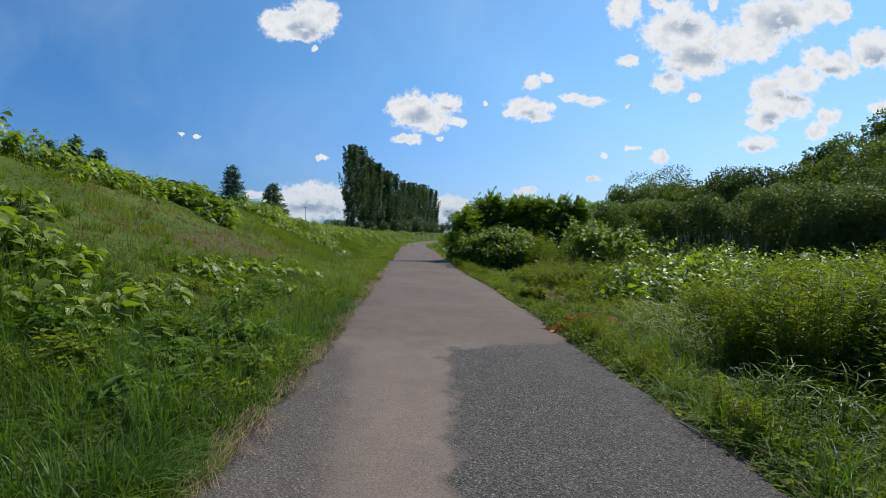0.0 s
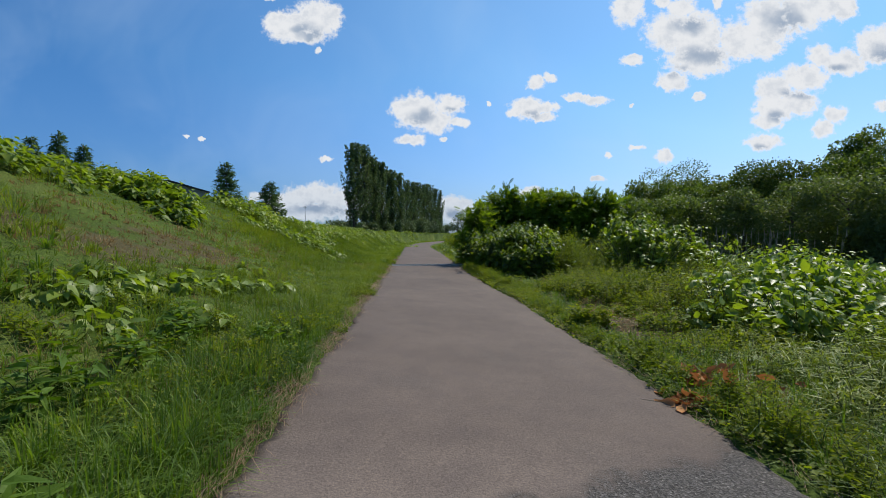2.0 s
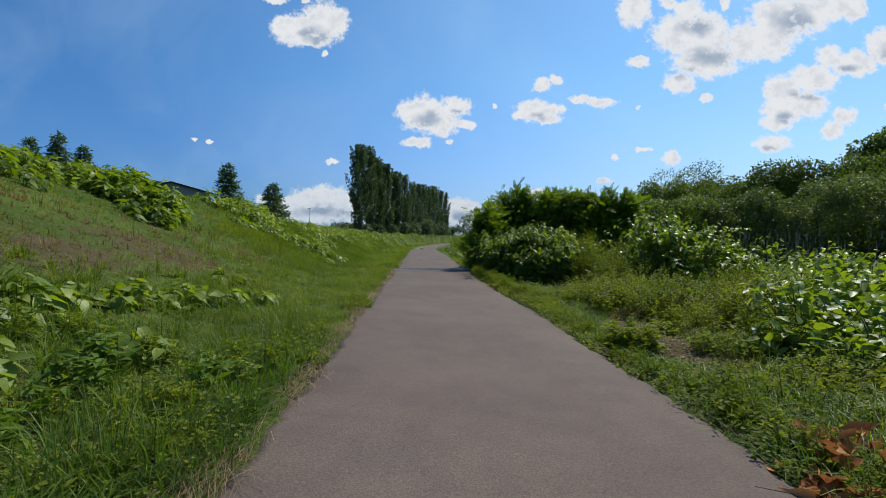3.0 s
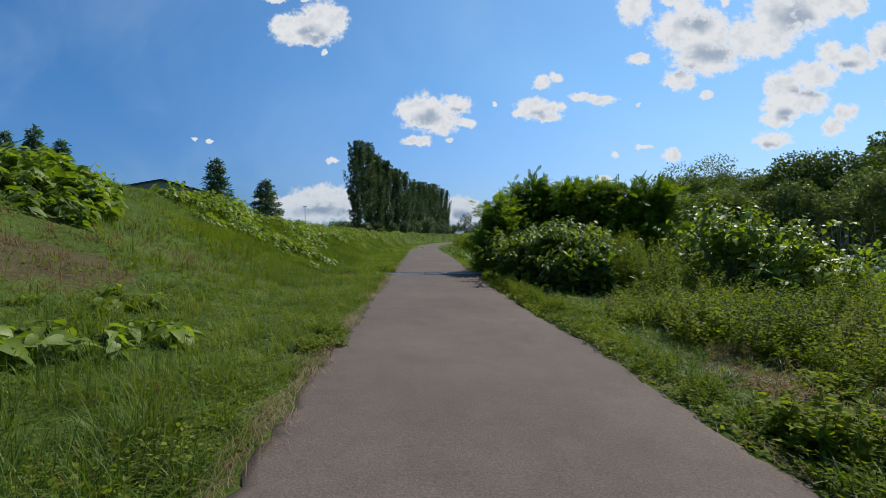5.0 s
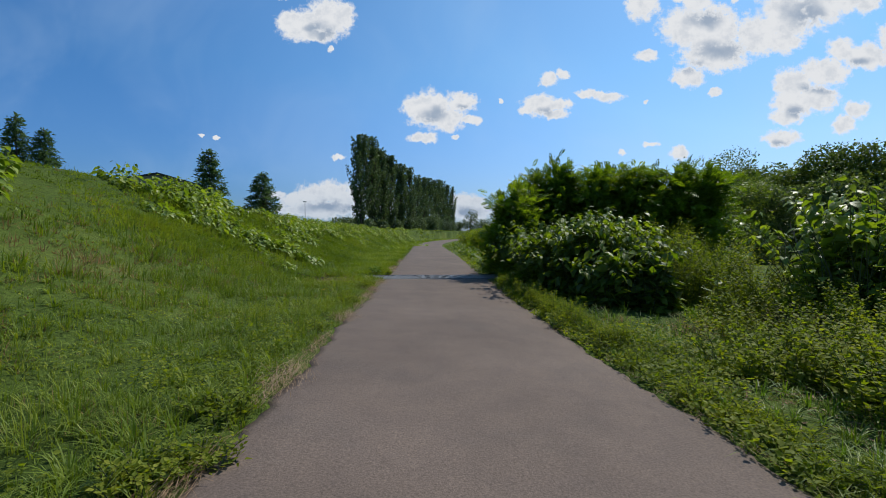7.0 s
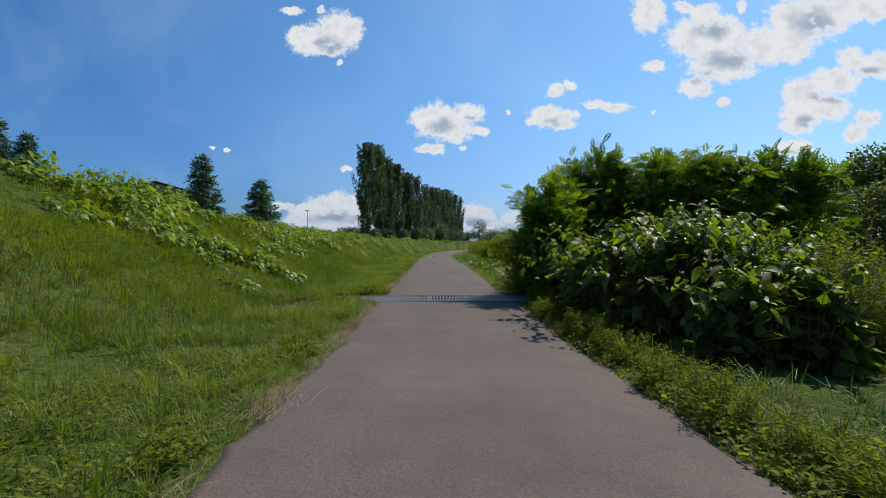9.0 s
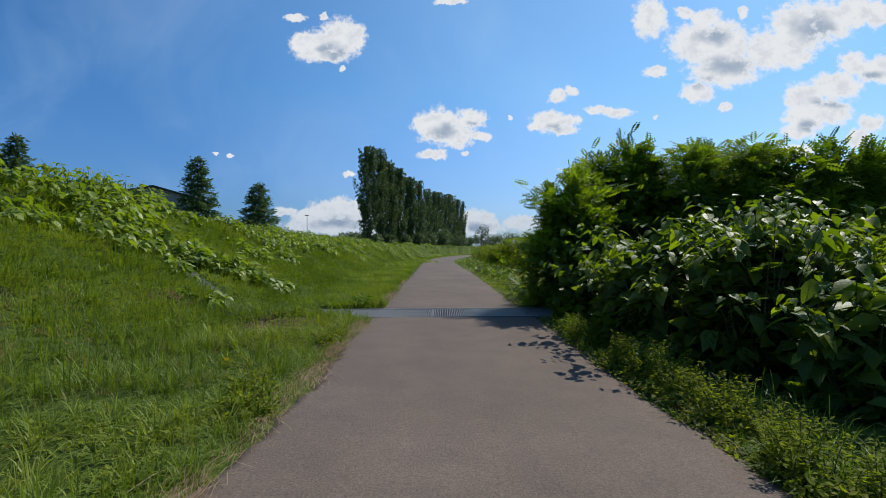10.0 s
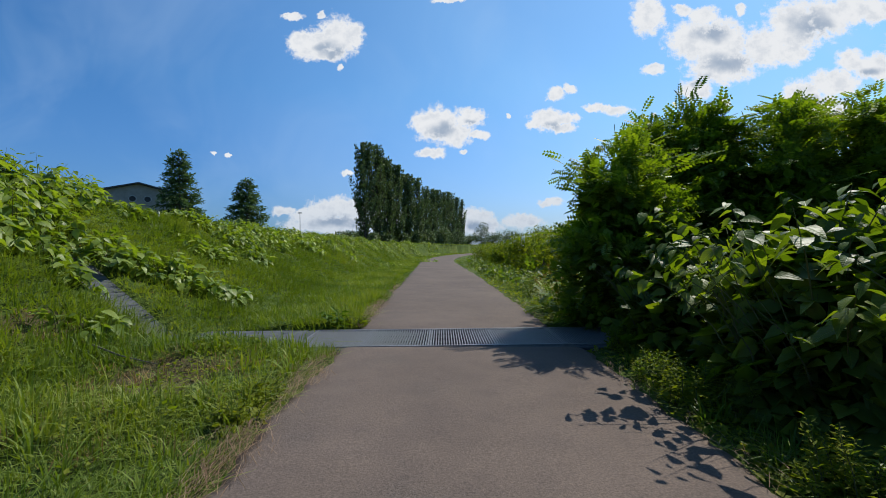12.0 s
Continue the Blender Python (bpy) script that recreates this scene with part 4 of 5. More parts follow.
def poplar(name, x, y, h, r, leaves, label):
    """A columnar poplar: straight trunk, steep limbs that end in separate pointed sprays of dark leaves."""
    z0 = float(land(x, y))
    root = empty(name, x, y, z0, label, "tree", "row of poplars")
    s = np.linspace(0, 1, 6)
    bits = [tube(s[:, None] * np.array((0, 0, h * 0.95)), 0.30 * (1 - 0.93 * s), 6)]
    n = 84
    q = np.concatenate([rng.uniform(0.02, 0.86, n - 1), [0.87]])
    a = rng.uniform(0, 6.28, n)
    wide = r * np.clip(1.9 * (1.0 - q) ** 0.8, 0, 1) * np.minimum(1, 0.6 + q * 2.0) * rng.uniform(0.35, 1.05, n)
    wide[-1] = 0.1
    low = np.stack([0 * q, 0 * q, q * h * 0.9], -1)
    top = np.stack([np.cos(a) * wide, np.sin(a) * wide, np.minimum(q * h + 0.15 * h, h * 0.94)], -1)
    for k in range(n):
        bits.append(tube([low[k], (low[k] + top[k]) / 2 + [top[k][0] * 0.25, top[k][1] * 0.25, 0], top[k]], [0.07, 0.05, 0.015], 3))
    part("trunk", mesh_of("trunk", *join(bits), BARK), root)
    pick = rng.integers(0, n, leaves)
    f = rng.uniform(0.0, 1.0, leaves)
    plume = np.sin(np.pi * np.clip(f, 0.03, 1) ** 0.75) ** 0.8 * 0.46 + 0.05        # each limb ends in a flame-shaped plume
    ball = unit(rng.normal(0, 1, (leaves, 3))) * rng.uniform(0.55, 1, leaves)[:, None]
    mid = low[pick] + (top[pick] - low[pick]) * (0.35 + 0.65 * f[:, None]) + [0, 0, 0.06 * h] * f[:, None]
    at = mid + ball * plume[:, None] * [1.0, 1.0, 1.5]
    at[:, 2] = np.maximum(at[:, 2], 0.3)
    way = ball * 0.7 + rng.normal(0, 0.4, (leaves, 3)) + [0, 0, 0.7]
    nrm = ball + rng.normal(0, 0.5, (leaves, 3))
    part("crown", mesh_of("crown", *scatter(OVAL, at, frames_of(way, nrm), 0.44 * rng.uniform(0.6, 1.3, leaves)), POPLAR), root)
    return root


def conifer(name, x, y, z0, h, r, label, sprays=2600):
    """A pointed conifer: whorls of drooping boughs with needle sprays."""
    root = empty(name, x, y, z0, label, "tree", "conifers behind the dike")
    s = np.linspace(0, 1, 5)
    bits = [tube(s[:, None] * np.array((0, 0, h * 0.99)), 0.16 * (1 - 0.95 * s) + 0.01, 6)]
    n = 130
    q = np.linspace(0.04, 0.98, n) + rng.normal(0, 0.008, n)
    a = np.arange(n) * 2.4 + rng.normal(0, 0.3, n)
    reach = r * np.maximum(1 - q, 0) ** 0.75 * rng.uniform(0.75, 1.15, n) + 0.15
    low = np.stack([0 * q, 0 * q, q * h], -1)
    top = low + np.stack([np.cos(a) * reach, np.sin(a) * reach, -0.18 * reach + 0.1], -1)
    for k in range(n):
        bits.append(tube([low[k], (low[k] + top[k]) / 2 + [0, 0, 0.08], top[k]], [0.035, 0.022, 0.008], 4))
    part("trunk", mesh_of("trunk", *join(bits), BARK), root)
    w = reach / reach.sum()
    pick = rng.choice(n, sprays, p=w)
    f = rng.uniform(0.15, 1.05, sprays)[:, None]
    at = low[pick] + (top[pick] - low[pick]) * f + rng.normal(0, 0.11, (sprays, 3))
    out = unit((top[pick] - low[pick]) * [1, 1, 0])
    way = out + rng.normal(0, 0.5, (sprays, 3)) + [0, 0, 0.1]
    nrm = rng.normal(0, 0.5, (sprays, 3)) + [0, 0, 1]
    part("crown", mesh_of("crown", *scatter(LANCE, at, frames_of(way, nrm), 0.36 * rng.uniform(0.6, 1.3, sprays)), SPRUCE), root)
    return root


# ---- the drain across the path ----
def boxes(items):
    """Boxes (x0, x1, y0, y1, z0, z1) with a small bevel, as one bmesh."""
    bm = bmesh.new()
    for x0, x1, y0, y1, z0, z1 in items:
        m = Matrix.Translation(((x0 + x1) / 2, (y0 + y1) / 2, (z0 + z1) / 2)) @ Matrix.Diagonal((x1 - x0, y1 - y0, z1 - z0, 1))
        bmesh.ops.create_cube(bm, size=1.0, matrix=m)
    return bm


def box_mesh(name, items, material, bevel=0.0):
    bm = boxes(items)
    if bevel:
        bmesh.ops.bevel(bm, geom=list(bm.edges), offset=bevel, segments=1, affect="EDGES")
    return bm_mesh(name, bm, material)


def make_drain():
    """A concrete trough with steel gratings that crosses the path and turns up the dike as a covered chute."""
    z = 0.085
    turn = math.atan(0.055)
    trough = new("drain_trough")
    trough.location, trough.rotation_euler = (-1.1, 25.1, z), (0, 0, turn)
    tagged(trough, "concrete drain trough let in across the path", "drain", kind="structure")
    part("kerb", box_mesh("kerb", [(-4.2, 2.1, -0.76, -0.642, -0.4, 0.0)], CONCRETE, 0.01), trough)
    part("kerb", box_mesh("kerb", [(-4.2, 2.1, 0.642, 0.76, -0.4, 0.0)], CONCRETE, 0.01), trough)
    part("bed", box_mesh("bed", [(-4.2, 2.1, -0.618, 0.618, -0.42, -0.30)], CONCRETE), trough)
    frame_mesh = box_mesh("rim", [(-0.442, 0.442, -0.602, -0.58, -0.05, 0.012), (-0.442, 0.442, 0.58, 0.602, -0.05, 0.012),
                                  (-0.442, -0.420, -0.579, 0.579, -0.05, 0.012), (0.420, 0.442, -0.579, 0.579, -0.05, 0.012)], STEEL)
    bar_mesh = box_mesh("bar", [(-0.007, 0.007, -0.579, 0.579, -0.045, 0.008)], STEEL)
    cross_mesh = box_mesh("cross_bar", [(-0.419, 0.419, -0.006, 0.006, -0.044, -0.012)], STEEL)
    plate_mesh = box_mesh("plate", [(-0.44, 0.44, -0.615, 0.615, -0.06, 0.006)], CONCRETE, 0.008)
    lug_mesh = box_mesh("lifting_slot", [(-0.05, 0.05, -0.012, 0.012, 0.0062, 0.0085)], HOLE)
    for k in range(7):
        at = trough.matrix_basis @ pose(-3.72 + 0.895 * k, 0, 0.004)
        if k < 2:
            plate = new("drain_cover")
            plate.matrix_world = at
            tagged(plate, "plain grey concrete cover plate over the drain", "drain cover", "covers over the drain")
            part("plate", plate_mesh, plate)
            for b in (-0.42, 0.42):
                part("lifting_slot", lug_mesh, plate).location = (0, b, 0)
            continue
        grate = new("drain_grate")
        grate.matrix_world = at
        tagged(grate, "galvanised steel drain grating with narrow bars", "drain grate", "gratings over the drain")
        part("rim", frame_mesh, grate)
        for b in range(23):
            part("bar", bar_mesh, grate).location = (-0.396 + 0.036 * b, 0, 0)
        for b in range(2):
            part("cross_bar", cross_mesh, grate).location = (0, -0.2 + 0.4 * b, 0)
    for y in (-0.622, 0.6225):                 # bright steel angles along both sides of the gratings
        part("edge_angle", box_mesh("edge_angle", [(-2.38, 2.1, y - 0.018, y + 0.018, -0.05, 0.022)], STEEL, 0.003), trough, "galvanised edge angle")
    # the chute up the slope: concrete slabs laid end to end
    chute = new("drain_chute")
    tagged(chute, "grey concrete slabs covering a chute up the dike", "drain", kind="structure")
    way = unit(np.array((-1.0, 0.46)))
    for k in range(7):
        s0, s1 = 0.46 * k, 0.46 * k + 0.45
        a = np.array((-5.35, 24.86)) + way * s0
        b = np.array((-5.35, 24.86)) + way * s1
        za, zb = float(land(*a)) + 0.05, float(land(*b)) + 0.05
        slab = part("slab", box_mesh("slab", [(0, math.hypot(0.45, zb - za), -0.27, 0.27, -0.08, 0.0)], CONCRETE, 0.012), chute)
        slab.matrix_basis = pose(a[0], a[1], za, 0, -math.degrees(math.atan2(zb - za, 0.45)), math.degrees(math.atan2(way[1], way[0])))
    part("lip", box_mesh("lip", [(-5.62, -5.0, 24.52, 25.6, -0.3, 0.07)], CONCRETE, 0.015), chute)


make_drain()


# ---- verges: small weeds, straw, fallen leaves ----
def low_weeds(name, area, rate, power, size, height, label, material, keep):
    x, y, d = sow(area, rate, power, 40)
    ok = keep(x, y)
    x, y, d = x[ok], y[ok], d[ok]
    n = 6
    x, y, d = np.repeat(x, n) + rng.normal(0, 0.05, len(x) * n), np.repeat(y, n) + rng.normal(0, 0.05, len(y) * n), np.repeat(d, n)
    ok = ~on_path(x, y, -0.05)
    x, y, d = x[ok], y[ok], d[ok]
    z = land(x, y) + rng.uniform(0.02, 1, len(x)) * height * (0.6 + 0.4 * patchy(x, y, 2.0, 3.0))
    ang = rng.uniform(0, 6.28, len(x))
    way = np.stack([np.cos(ang), np.sin(ang), rng.normal(0.25, 0.35, len(x))], -1)
    nrm = np.stack([rng.normal(0, 0.45, len(x)), rng.normal(0, 0.45, len(x)), np.ones(len(x))], -1)
    at = np.stack([x, y, np.maximum(z, land(x, y) + 0.015)], -1)
    s = size * rng.uniform(0.6, 1.4, len(x)) * (1 + 0.05 * d)
    ob = new(name, mesh_of(name, *scatter(OVAL, at, frames_of(way, nrm), s), material))
    tagged(ob, label, "weeds", kind="stuff")


def right_of(x, y):
    return x - centre(y) - half_width(y)


low_weeds("verge_weeds", (-1.5, 6.0, 0, 40), 330, 1.1, 0.042, 0.16, "low leafy weeds and clover along the path's edge", HERB,
          lambda x, y: (right_of(x, y) > -0.03) & (right_of(x, y) < np.where((y > 9) & (y < 15), 0.5, 1.15) + 0.3 * np.sin(y * 0.9)) & (rng.uniform(0, 1, len(x)) > dryness(x, y) * 0.6))
low_weeds("verge_herbs", (0.0, 4.5, 13.5, 22.5), 330, 0.85, 0.04, 0.22, "bright leafy herbs in a sunlit strip along the path", HERB,
          lambda x, y: (right_of(x, y) > 0.02) & (right_of(x, y) < np.interp(y, [13.5, 16, 19, 22.5], [0.5, 1.0, 0.7, 0.3]) + 0.2 * np.sin(y * 1.7)))
low_weeds("edge_herbs", (-5.0, -0.5, 0, 34), 240, 1.05, 0.03, 0.17, "small leafy herbs along the grassy side of the path", HERB,
          lambda x, y: (right_of(x, y) < -3.52) & (right_of(x, y) > -4.5) & (patchy(x, y, 2.6, 8.0) > -0.1))
low_weeds("meadow_clover", (-6.0, 0.0, 0, 30), 110, 1.0, 0.026, 0.12, "clover and broad-leaved weeds among the grass", HERB,
          lambda x, y: (right_of(x, y) < -3.4) & (patchy(x, y, 1.1, 5.0) > 0.3))


low_weeds("sparse_weeds", (1.2, 5.5, 8.5, 18), 95, 0.9, 0.034, 0.13, "sparse small weeds on the bare ground beside the verge", HERB,
          lambda x, y: (right_of(x, y) > 0.35) & (right_of(x, y) < 3.2) & (patchy(x, y, 2.4, 9.0) > -0.35))


def make_litter():
    """Dead stalks and crumbled leaves lying on the bare soil."""
    n = 9000
    x, y = rng.uniform(1.6, 4.6, n), rng.uniform(8.6, 17.0, n)
    ok = (right_of(x, y) > 0.25) & (rng.uniform(0, 1, n) < np.clip(dryness(x, y), 0.08, 1))
    x, y = x[ok], y[ok]
    ang = rng.uniform(0, 6.28, len(x))
    way = np.stack([np.cos(ang), np.sin(ang), rng.normal(0, 0.12, len(x))], -1)
    nrm = np.tile([0, 0, 1.0], (len(x), 1)) + rng.normal(0, 0.35, (len(x), 3))
    stalk = rng.uniform(0, 1, len(x)) < 0.6
    size = np.stack([np.where(stalk, 0.012, 0.05) * rng.uniform(0.6, 1.4, len(x)), np.where(stalk, rng.uniform(0.06, 0.22, len(x)), 0.05), np.full(len(x), 0.05)], -1)
    at = np.stack([x, y, land(x, y) + rng.uniform(0.006, 0.03, len(x))], -1)
    ob = new("plant_litter", mesh_of("plant_litter", *scatter(OVAL, at, frames_of(way, nrm), size), STRAW))
    tagged(ob, "dead brown stalks and leaf crumbs on bare soil", "litter", kind="stuff")


make_litter()


def make_straw():
    """Mown straw lying along the edges of the asphalt."""
    y = rng.uniform(0.5, 34, 46000)
    left = rng.uniform(0, 1, len(y)) < 0.72
    heap = 0 * y
    for hy, wide in ((3.1, 0.3), (3.9, 0.3), (5.0, 0.3), (6.9, 0.4), (8.8, 0.4), (10.9, 0.4), (12.3, 0.4), (14.6, 0.5), (17.6, 0.35), (19.9, 0.5), (21.2, 0.4), (22.9, 0.5), (28.0, 1.0)):
        heap = np.maximum(heap, np.exp(-((y - hy) / wide) ** 2))
    keep = rng.uniform(0, 1, len(y)) < np.where(left, 0.10 + 0.34 * heap + 0.10 * patchy(y * 0, y, 2.1, 4.0), 0.05 + 0.08 * heap)
    keep &= np.abs(y - 25.1) > 0.8
    y, left, heap = y[keep], left[keep], heap[keep]
    off = np.abs(rng.normal(0, 0.05, len(y))) * (0.6 + 0.7 * heap)
    side = np.where(left, -1.0, 1.0)
    x = centre(y) + side * (half_width(y) + 0.03 - off * np.where(rng.uniform(0, 1, len(y)) < 0.5, 1.5, -1.3))
    z = np.where(on_path(x, y, 0.0), path_height(x, y) + 0.02, land(x, y) + 0.025) + rng.uniform(0, 0.025, len(y)) * (1 + heap)
    ang = rng.normal(1.64, 0.42, len(y)) + np.where(left, 0.1, -0.1)
    way = np.stack([np.cos(ang), np.sin(ang), rng.normal(0, 0.06, len(y))], -1)
    strip = (np.array([(-.5, -.5, 0), (.5, -.5, 0), (.5, 0, .02), (-.5, 0, .02), (0, .5, 0)]), np.array([(0, 1, 2), (0, 2, 3), (3, 2, 4)]))
    size = np.stack([rng.uniform(0.0015, 0.0034, len(y)), rng.uniform(0.1, 0.3, len(y)) * np.where(rng.uniform(0, 1, len(y)) < 0.08, 1.8, 1.0), np.ones(len(y))], -1)
    nrm = np.tile([0, 0, 1.0], (len(y), 1)) + rng.normal(0, 0.3, (len(y), 3))
    ob = new("straw", mesh_of("straw", *scatter(strip, np.stack([x, y, z], -1), frames_of(way, nrm), size), STRAW))
    tagged(ob, "dry mown straw lying along the path's edges", "straw", kind="stuff")


make_straw()

CURLED = mesh_of("dead_leaf", np.array([(0, 0, .1), (-.2, .08, .2), (-.27, .4, .3), (-.16, .75, .24), (0.05, 1, .3), (.17, .7, .2), (.24, .36, .34), (.2, .08, .16), (0, .42, .02), (0.02, .75, .1)]), np.array([(0, 8, 1), (1, 8, 2), (2, 8, 3), (8, 9, 3), (3, 9, 4), (4, 9, 5), (9, 8, 5), (5, 8, 6), (6, 8, 7), (7, 8, 0)]), DEADLEAF, True)
for k in range(50):
    if k < 22:
        x, y = 1.93 + rng.normal(0, 0.12), 7.42 + rng.normal(0, 0.11)
    elif k < 32:
        x, y = 2.2 + rng.normal(0, 0.08), 7.75 + rng.normal(0, 0.14)
    else:
        x, y = 2.2 + rng.uniform(0, 1.0), 7.9 + rng.normal(0, 0.16)
    on = float(max(path_height(x, y) + 0.015, land(x, y) + (rng.uniform(0.05, 0.14) if k >= 22 else 0.015)))
    leaf = new("dead_leaf", CURLED)
    leaf.matrix_world = pose(x, y, on, rng.normal(0, 22 if k < 22 else 40), rng.normal(0, 22), rng.uniform(0, 360)) @ Matrix.Scale(float(rng.uniform(0.12, 0.24)), 4)
    tagged(leaf, "curled rust-brown dead leaf on the path's verge", "leaf", "dead leaves by the path")

# ---- right of the path ----
# these thickets take the leaf colours that have shade put in
DARK_BUSH = "dense dark knotweed thicket with broad drooping leaves beside the path"
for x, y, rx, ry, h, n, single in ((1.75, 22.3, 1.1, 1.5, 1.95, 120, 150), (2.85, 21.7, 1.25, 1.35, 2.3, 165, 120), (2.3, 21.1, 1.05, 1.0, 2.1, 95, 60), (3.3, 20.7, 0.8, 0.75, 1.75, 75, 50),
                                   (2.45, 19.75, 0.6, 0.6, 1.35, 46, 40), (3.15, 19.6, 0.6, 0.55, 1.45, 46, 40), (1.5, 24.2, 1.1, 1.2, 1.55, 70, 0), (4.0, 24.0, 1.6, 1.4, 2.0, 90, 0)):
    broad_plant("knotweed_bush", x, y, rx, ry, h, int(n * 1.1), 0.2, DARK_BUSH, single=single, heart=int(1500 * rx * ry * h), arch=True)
# knotweed out in the sun takes the leaf colours with sunlight put in
broad_plant("knotweed_bush", 6.0, 18.4, 1.5, 1.4, 2.55, 150, 0.2, "tall knotweed thicket with broad sunlit leaves", KNOT_SUNLIT, single=60, heart=1800, arch=True)
broad_plant("knotweed_bush", 7.9, 18.8, 1.7, 1.5, 2.0, 100, 0.2, "tall knotweed thicket with broad sunlit leaves", KNOT_SUNLIT, heart=1200, arch=True)
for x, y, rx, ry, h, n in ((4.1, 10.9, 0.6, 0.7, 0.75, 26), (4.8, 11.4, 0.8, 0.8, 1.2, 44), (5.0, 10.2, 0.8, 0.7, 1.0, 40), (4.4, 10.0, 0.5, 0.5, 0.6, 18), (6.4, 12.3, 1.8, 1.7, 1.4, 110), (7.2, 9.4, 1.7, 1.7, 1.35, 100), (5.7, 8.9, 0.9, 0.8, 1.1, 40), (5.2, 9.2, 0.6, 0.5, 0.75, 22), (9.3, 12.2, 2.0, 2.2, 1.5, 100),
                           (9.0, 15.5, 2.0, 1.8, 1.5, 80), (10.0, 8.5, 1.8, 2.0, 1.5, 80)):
    broad_plant("knotweed_bush", x, y, rx, ry, h, n, 0.17 if x < 6 else 0.21, "yellow-green knotweed patch in full sun", KNOT_SUNLIT, far=x > 6, heart=int(330 * rx * ry) if x < 6 else 900, arch=x < 6)
broad_plant("knotweed_bush", 12.5, 20.5, 3.0, 2.2, 1.7, 110, 0.23, "broad knotweed patch before the wood", KNOT_SUNLIT, far=True)
broad_plant("knotweed_bush", 13.5, 14.5, 2.6, 2.6, 1.5, 100, 0.23, "broad knotweed patch before the wood", KNOT_SUNLIT, far=True)
broad_plant("knotweed_bush", 18.0, 18.0, 3.2, 2.6, 1.6, 110, 0.24, "broad knotweed patch before the wood", KNOT_SUNLIT, far=True)

WEEDS = "bushy green weeds on the verge"
for x, y, r, h, n in ((3.5, 14.4, 0.8, 0.7, 90), (4.6, 13.9, 0.9, 0.85, 110), (3.9, 13.0, 0.6, 0.5, 60), (2.9, 15.8, 0.7, 0.6, 70), (5.3, 12.9, 0.8, 1.0, 90), (3.4, 11.0, 0.45, 0.35, 50), (3.8, 9.6, 0.5, 0.5, 50), (4.4, 9.0, 0.6, 0.6, 60), (4.9, 8.2, 0.6, 0.8, 60), (5.6, 7.7, 0.7, 0.95, 70),
                      (3.7, 15.3, 0.9, 0.75, 110), (4.9, 15.2, 1.0, 0.9, 110), (3.4, 17.2, 0.8, 0.65, 70), (4.6, 16.6, 0.9, 0.95, 90), (6.2, 15.6, 1.0, 0.95, 90),
                      (4.4, 13.0, 0.8, 0.45, 50), (5.8, 14.0, 0.9, 0.7, 70), (4.3, 11.3, 0.5, 0.6, 60), (3.0, 9.2, 0.5, 0.4, 40), (7.4, 16.2, 1.1, 1.0, 80), (4.1, 20.4, 0.6, 1.5, 80), (5.0, 21.0, 0.8, 1.7, 90), (4.2, 21.7, 0.6, 1.6, 60), (4.4, 18.6, 0.7, 1.0, 70), (5.0, 19.6, 0.7, 1.5, 90), (4.9, 17.9, 0.6, 1.2, 70), (4.4, 19.6, 0.45, 1.2, 50)):
    herb_clump("herb_clump", x, y, r, r * 0.9, h * float(rng.uniform(0.65, 1.25)), n, 0.072, WEEDS, bushy=0.19, spread=0.22, shape=OVAL if n % 20 == 10 else LANCE)
for x, y, r, h, n in ((4.3, 5.3, 0.85, 1.05, 130), (5.4, 4.7, 0.9, 1.15, 120), (5.6, 6.3, 0.9, 1.15, 110), (6.8, 5.4, 1.0, 1.2, 100), (4.6, 6.9, 0.7, 0.85, 80), (7.4, 7.0, 1.0, 1.2, 80), (4.6, 3.9, 0.7, 0.8, 80)):
    herb_clump("herb_clump", x, y, r, r, h * 1.32, n, 0.11, "tall dark willow-leaved weeds in a thick stand", bushy=0.12, spread=0.14)
for x, y, r, h, n in ((3.5, 5.9, 0.5, 0.75, 45), (4.9, 3.4, 0.6, 0.85, 45), (6.4, 8.0, 0.8, 1.0, 50), (3.2, 3.9, 0.4, 0.5, 30), (8.2, 5.6, 0.9, 1.1, 50), (3.9, 7.6, 0.5, 0.7, 55), (3.3, 7.1, 0.4, 0.5, 40), (4.0, 8.4, 0.5, 0.55, 45), (4.6, 7.6, 0.5, 0.9, 45), (3.4, 8.5, 0.4, 0.35, 35), (5.0, 6.9, 0.5, 1.2, 45), (4.2, 5.0, 0.6, 1.3, 60), (5.0, 5.6, 0.7, 1.5, 70), (5.9, 5.0, 0.7, 1.5, 60), (6.6, 6.2, 0.7, 1.5, 50), (7.6, 5.0, 0.8, 1.5, 50)):
    herb_clump("tall_grass", x, y, r, r, h, n, 0.3, "tall lush grass stand beside the path", GRASS, SWORD, "tall grass tufts", bushy=0.11)
for x, y, r, h, n in ((3.2, 13.6, 0.5, 0.3, 40), (3.9, 14.1, 0.6, 0.45, 50), (3.7, 12.4, 0.6, 0.35, 50), (5.0, 14.4, 0.5, 0.7, 40), (2.9, 17.3, 0.4, 0.45, 30), (4.3, 17.4, 0.4, 0.9, 30), (5.6, 15.0, 0.4, 0.9, 30), (2.6, 12.3, 0.4, 0.2, 30)):
    herb_clump("dry_grass_tuft", x, y, r, r, h * 0.6, n, 0.17, "tuft of withered yellow-brown grass among the weeds", DRY, SWORD, "dry grass tufts", bushy=0.09)
for x, y, h in ((2.15, 11.05, 0.42), (3.3, 12.4, 0.22), (3.6, 13.6, 0.25)):
    herb_clump("herb_clump", x, y, 0.32, 0.3, h, 34, 0.1, "leafy bright green weed bush by the path", HERB, BROAD_FAR, bushy=0.12, spread=0.2)
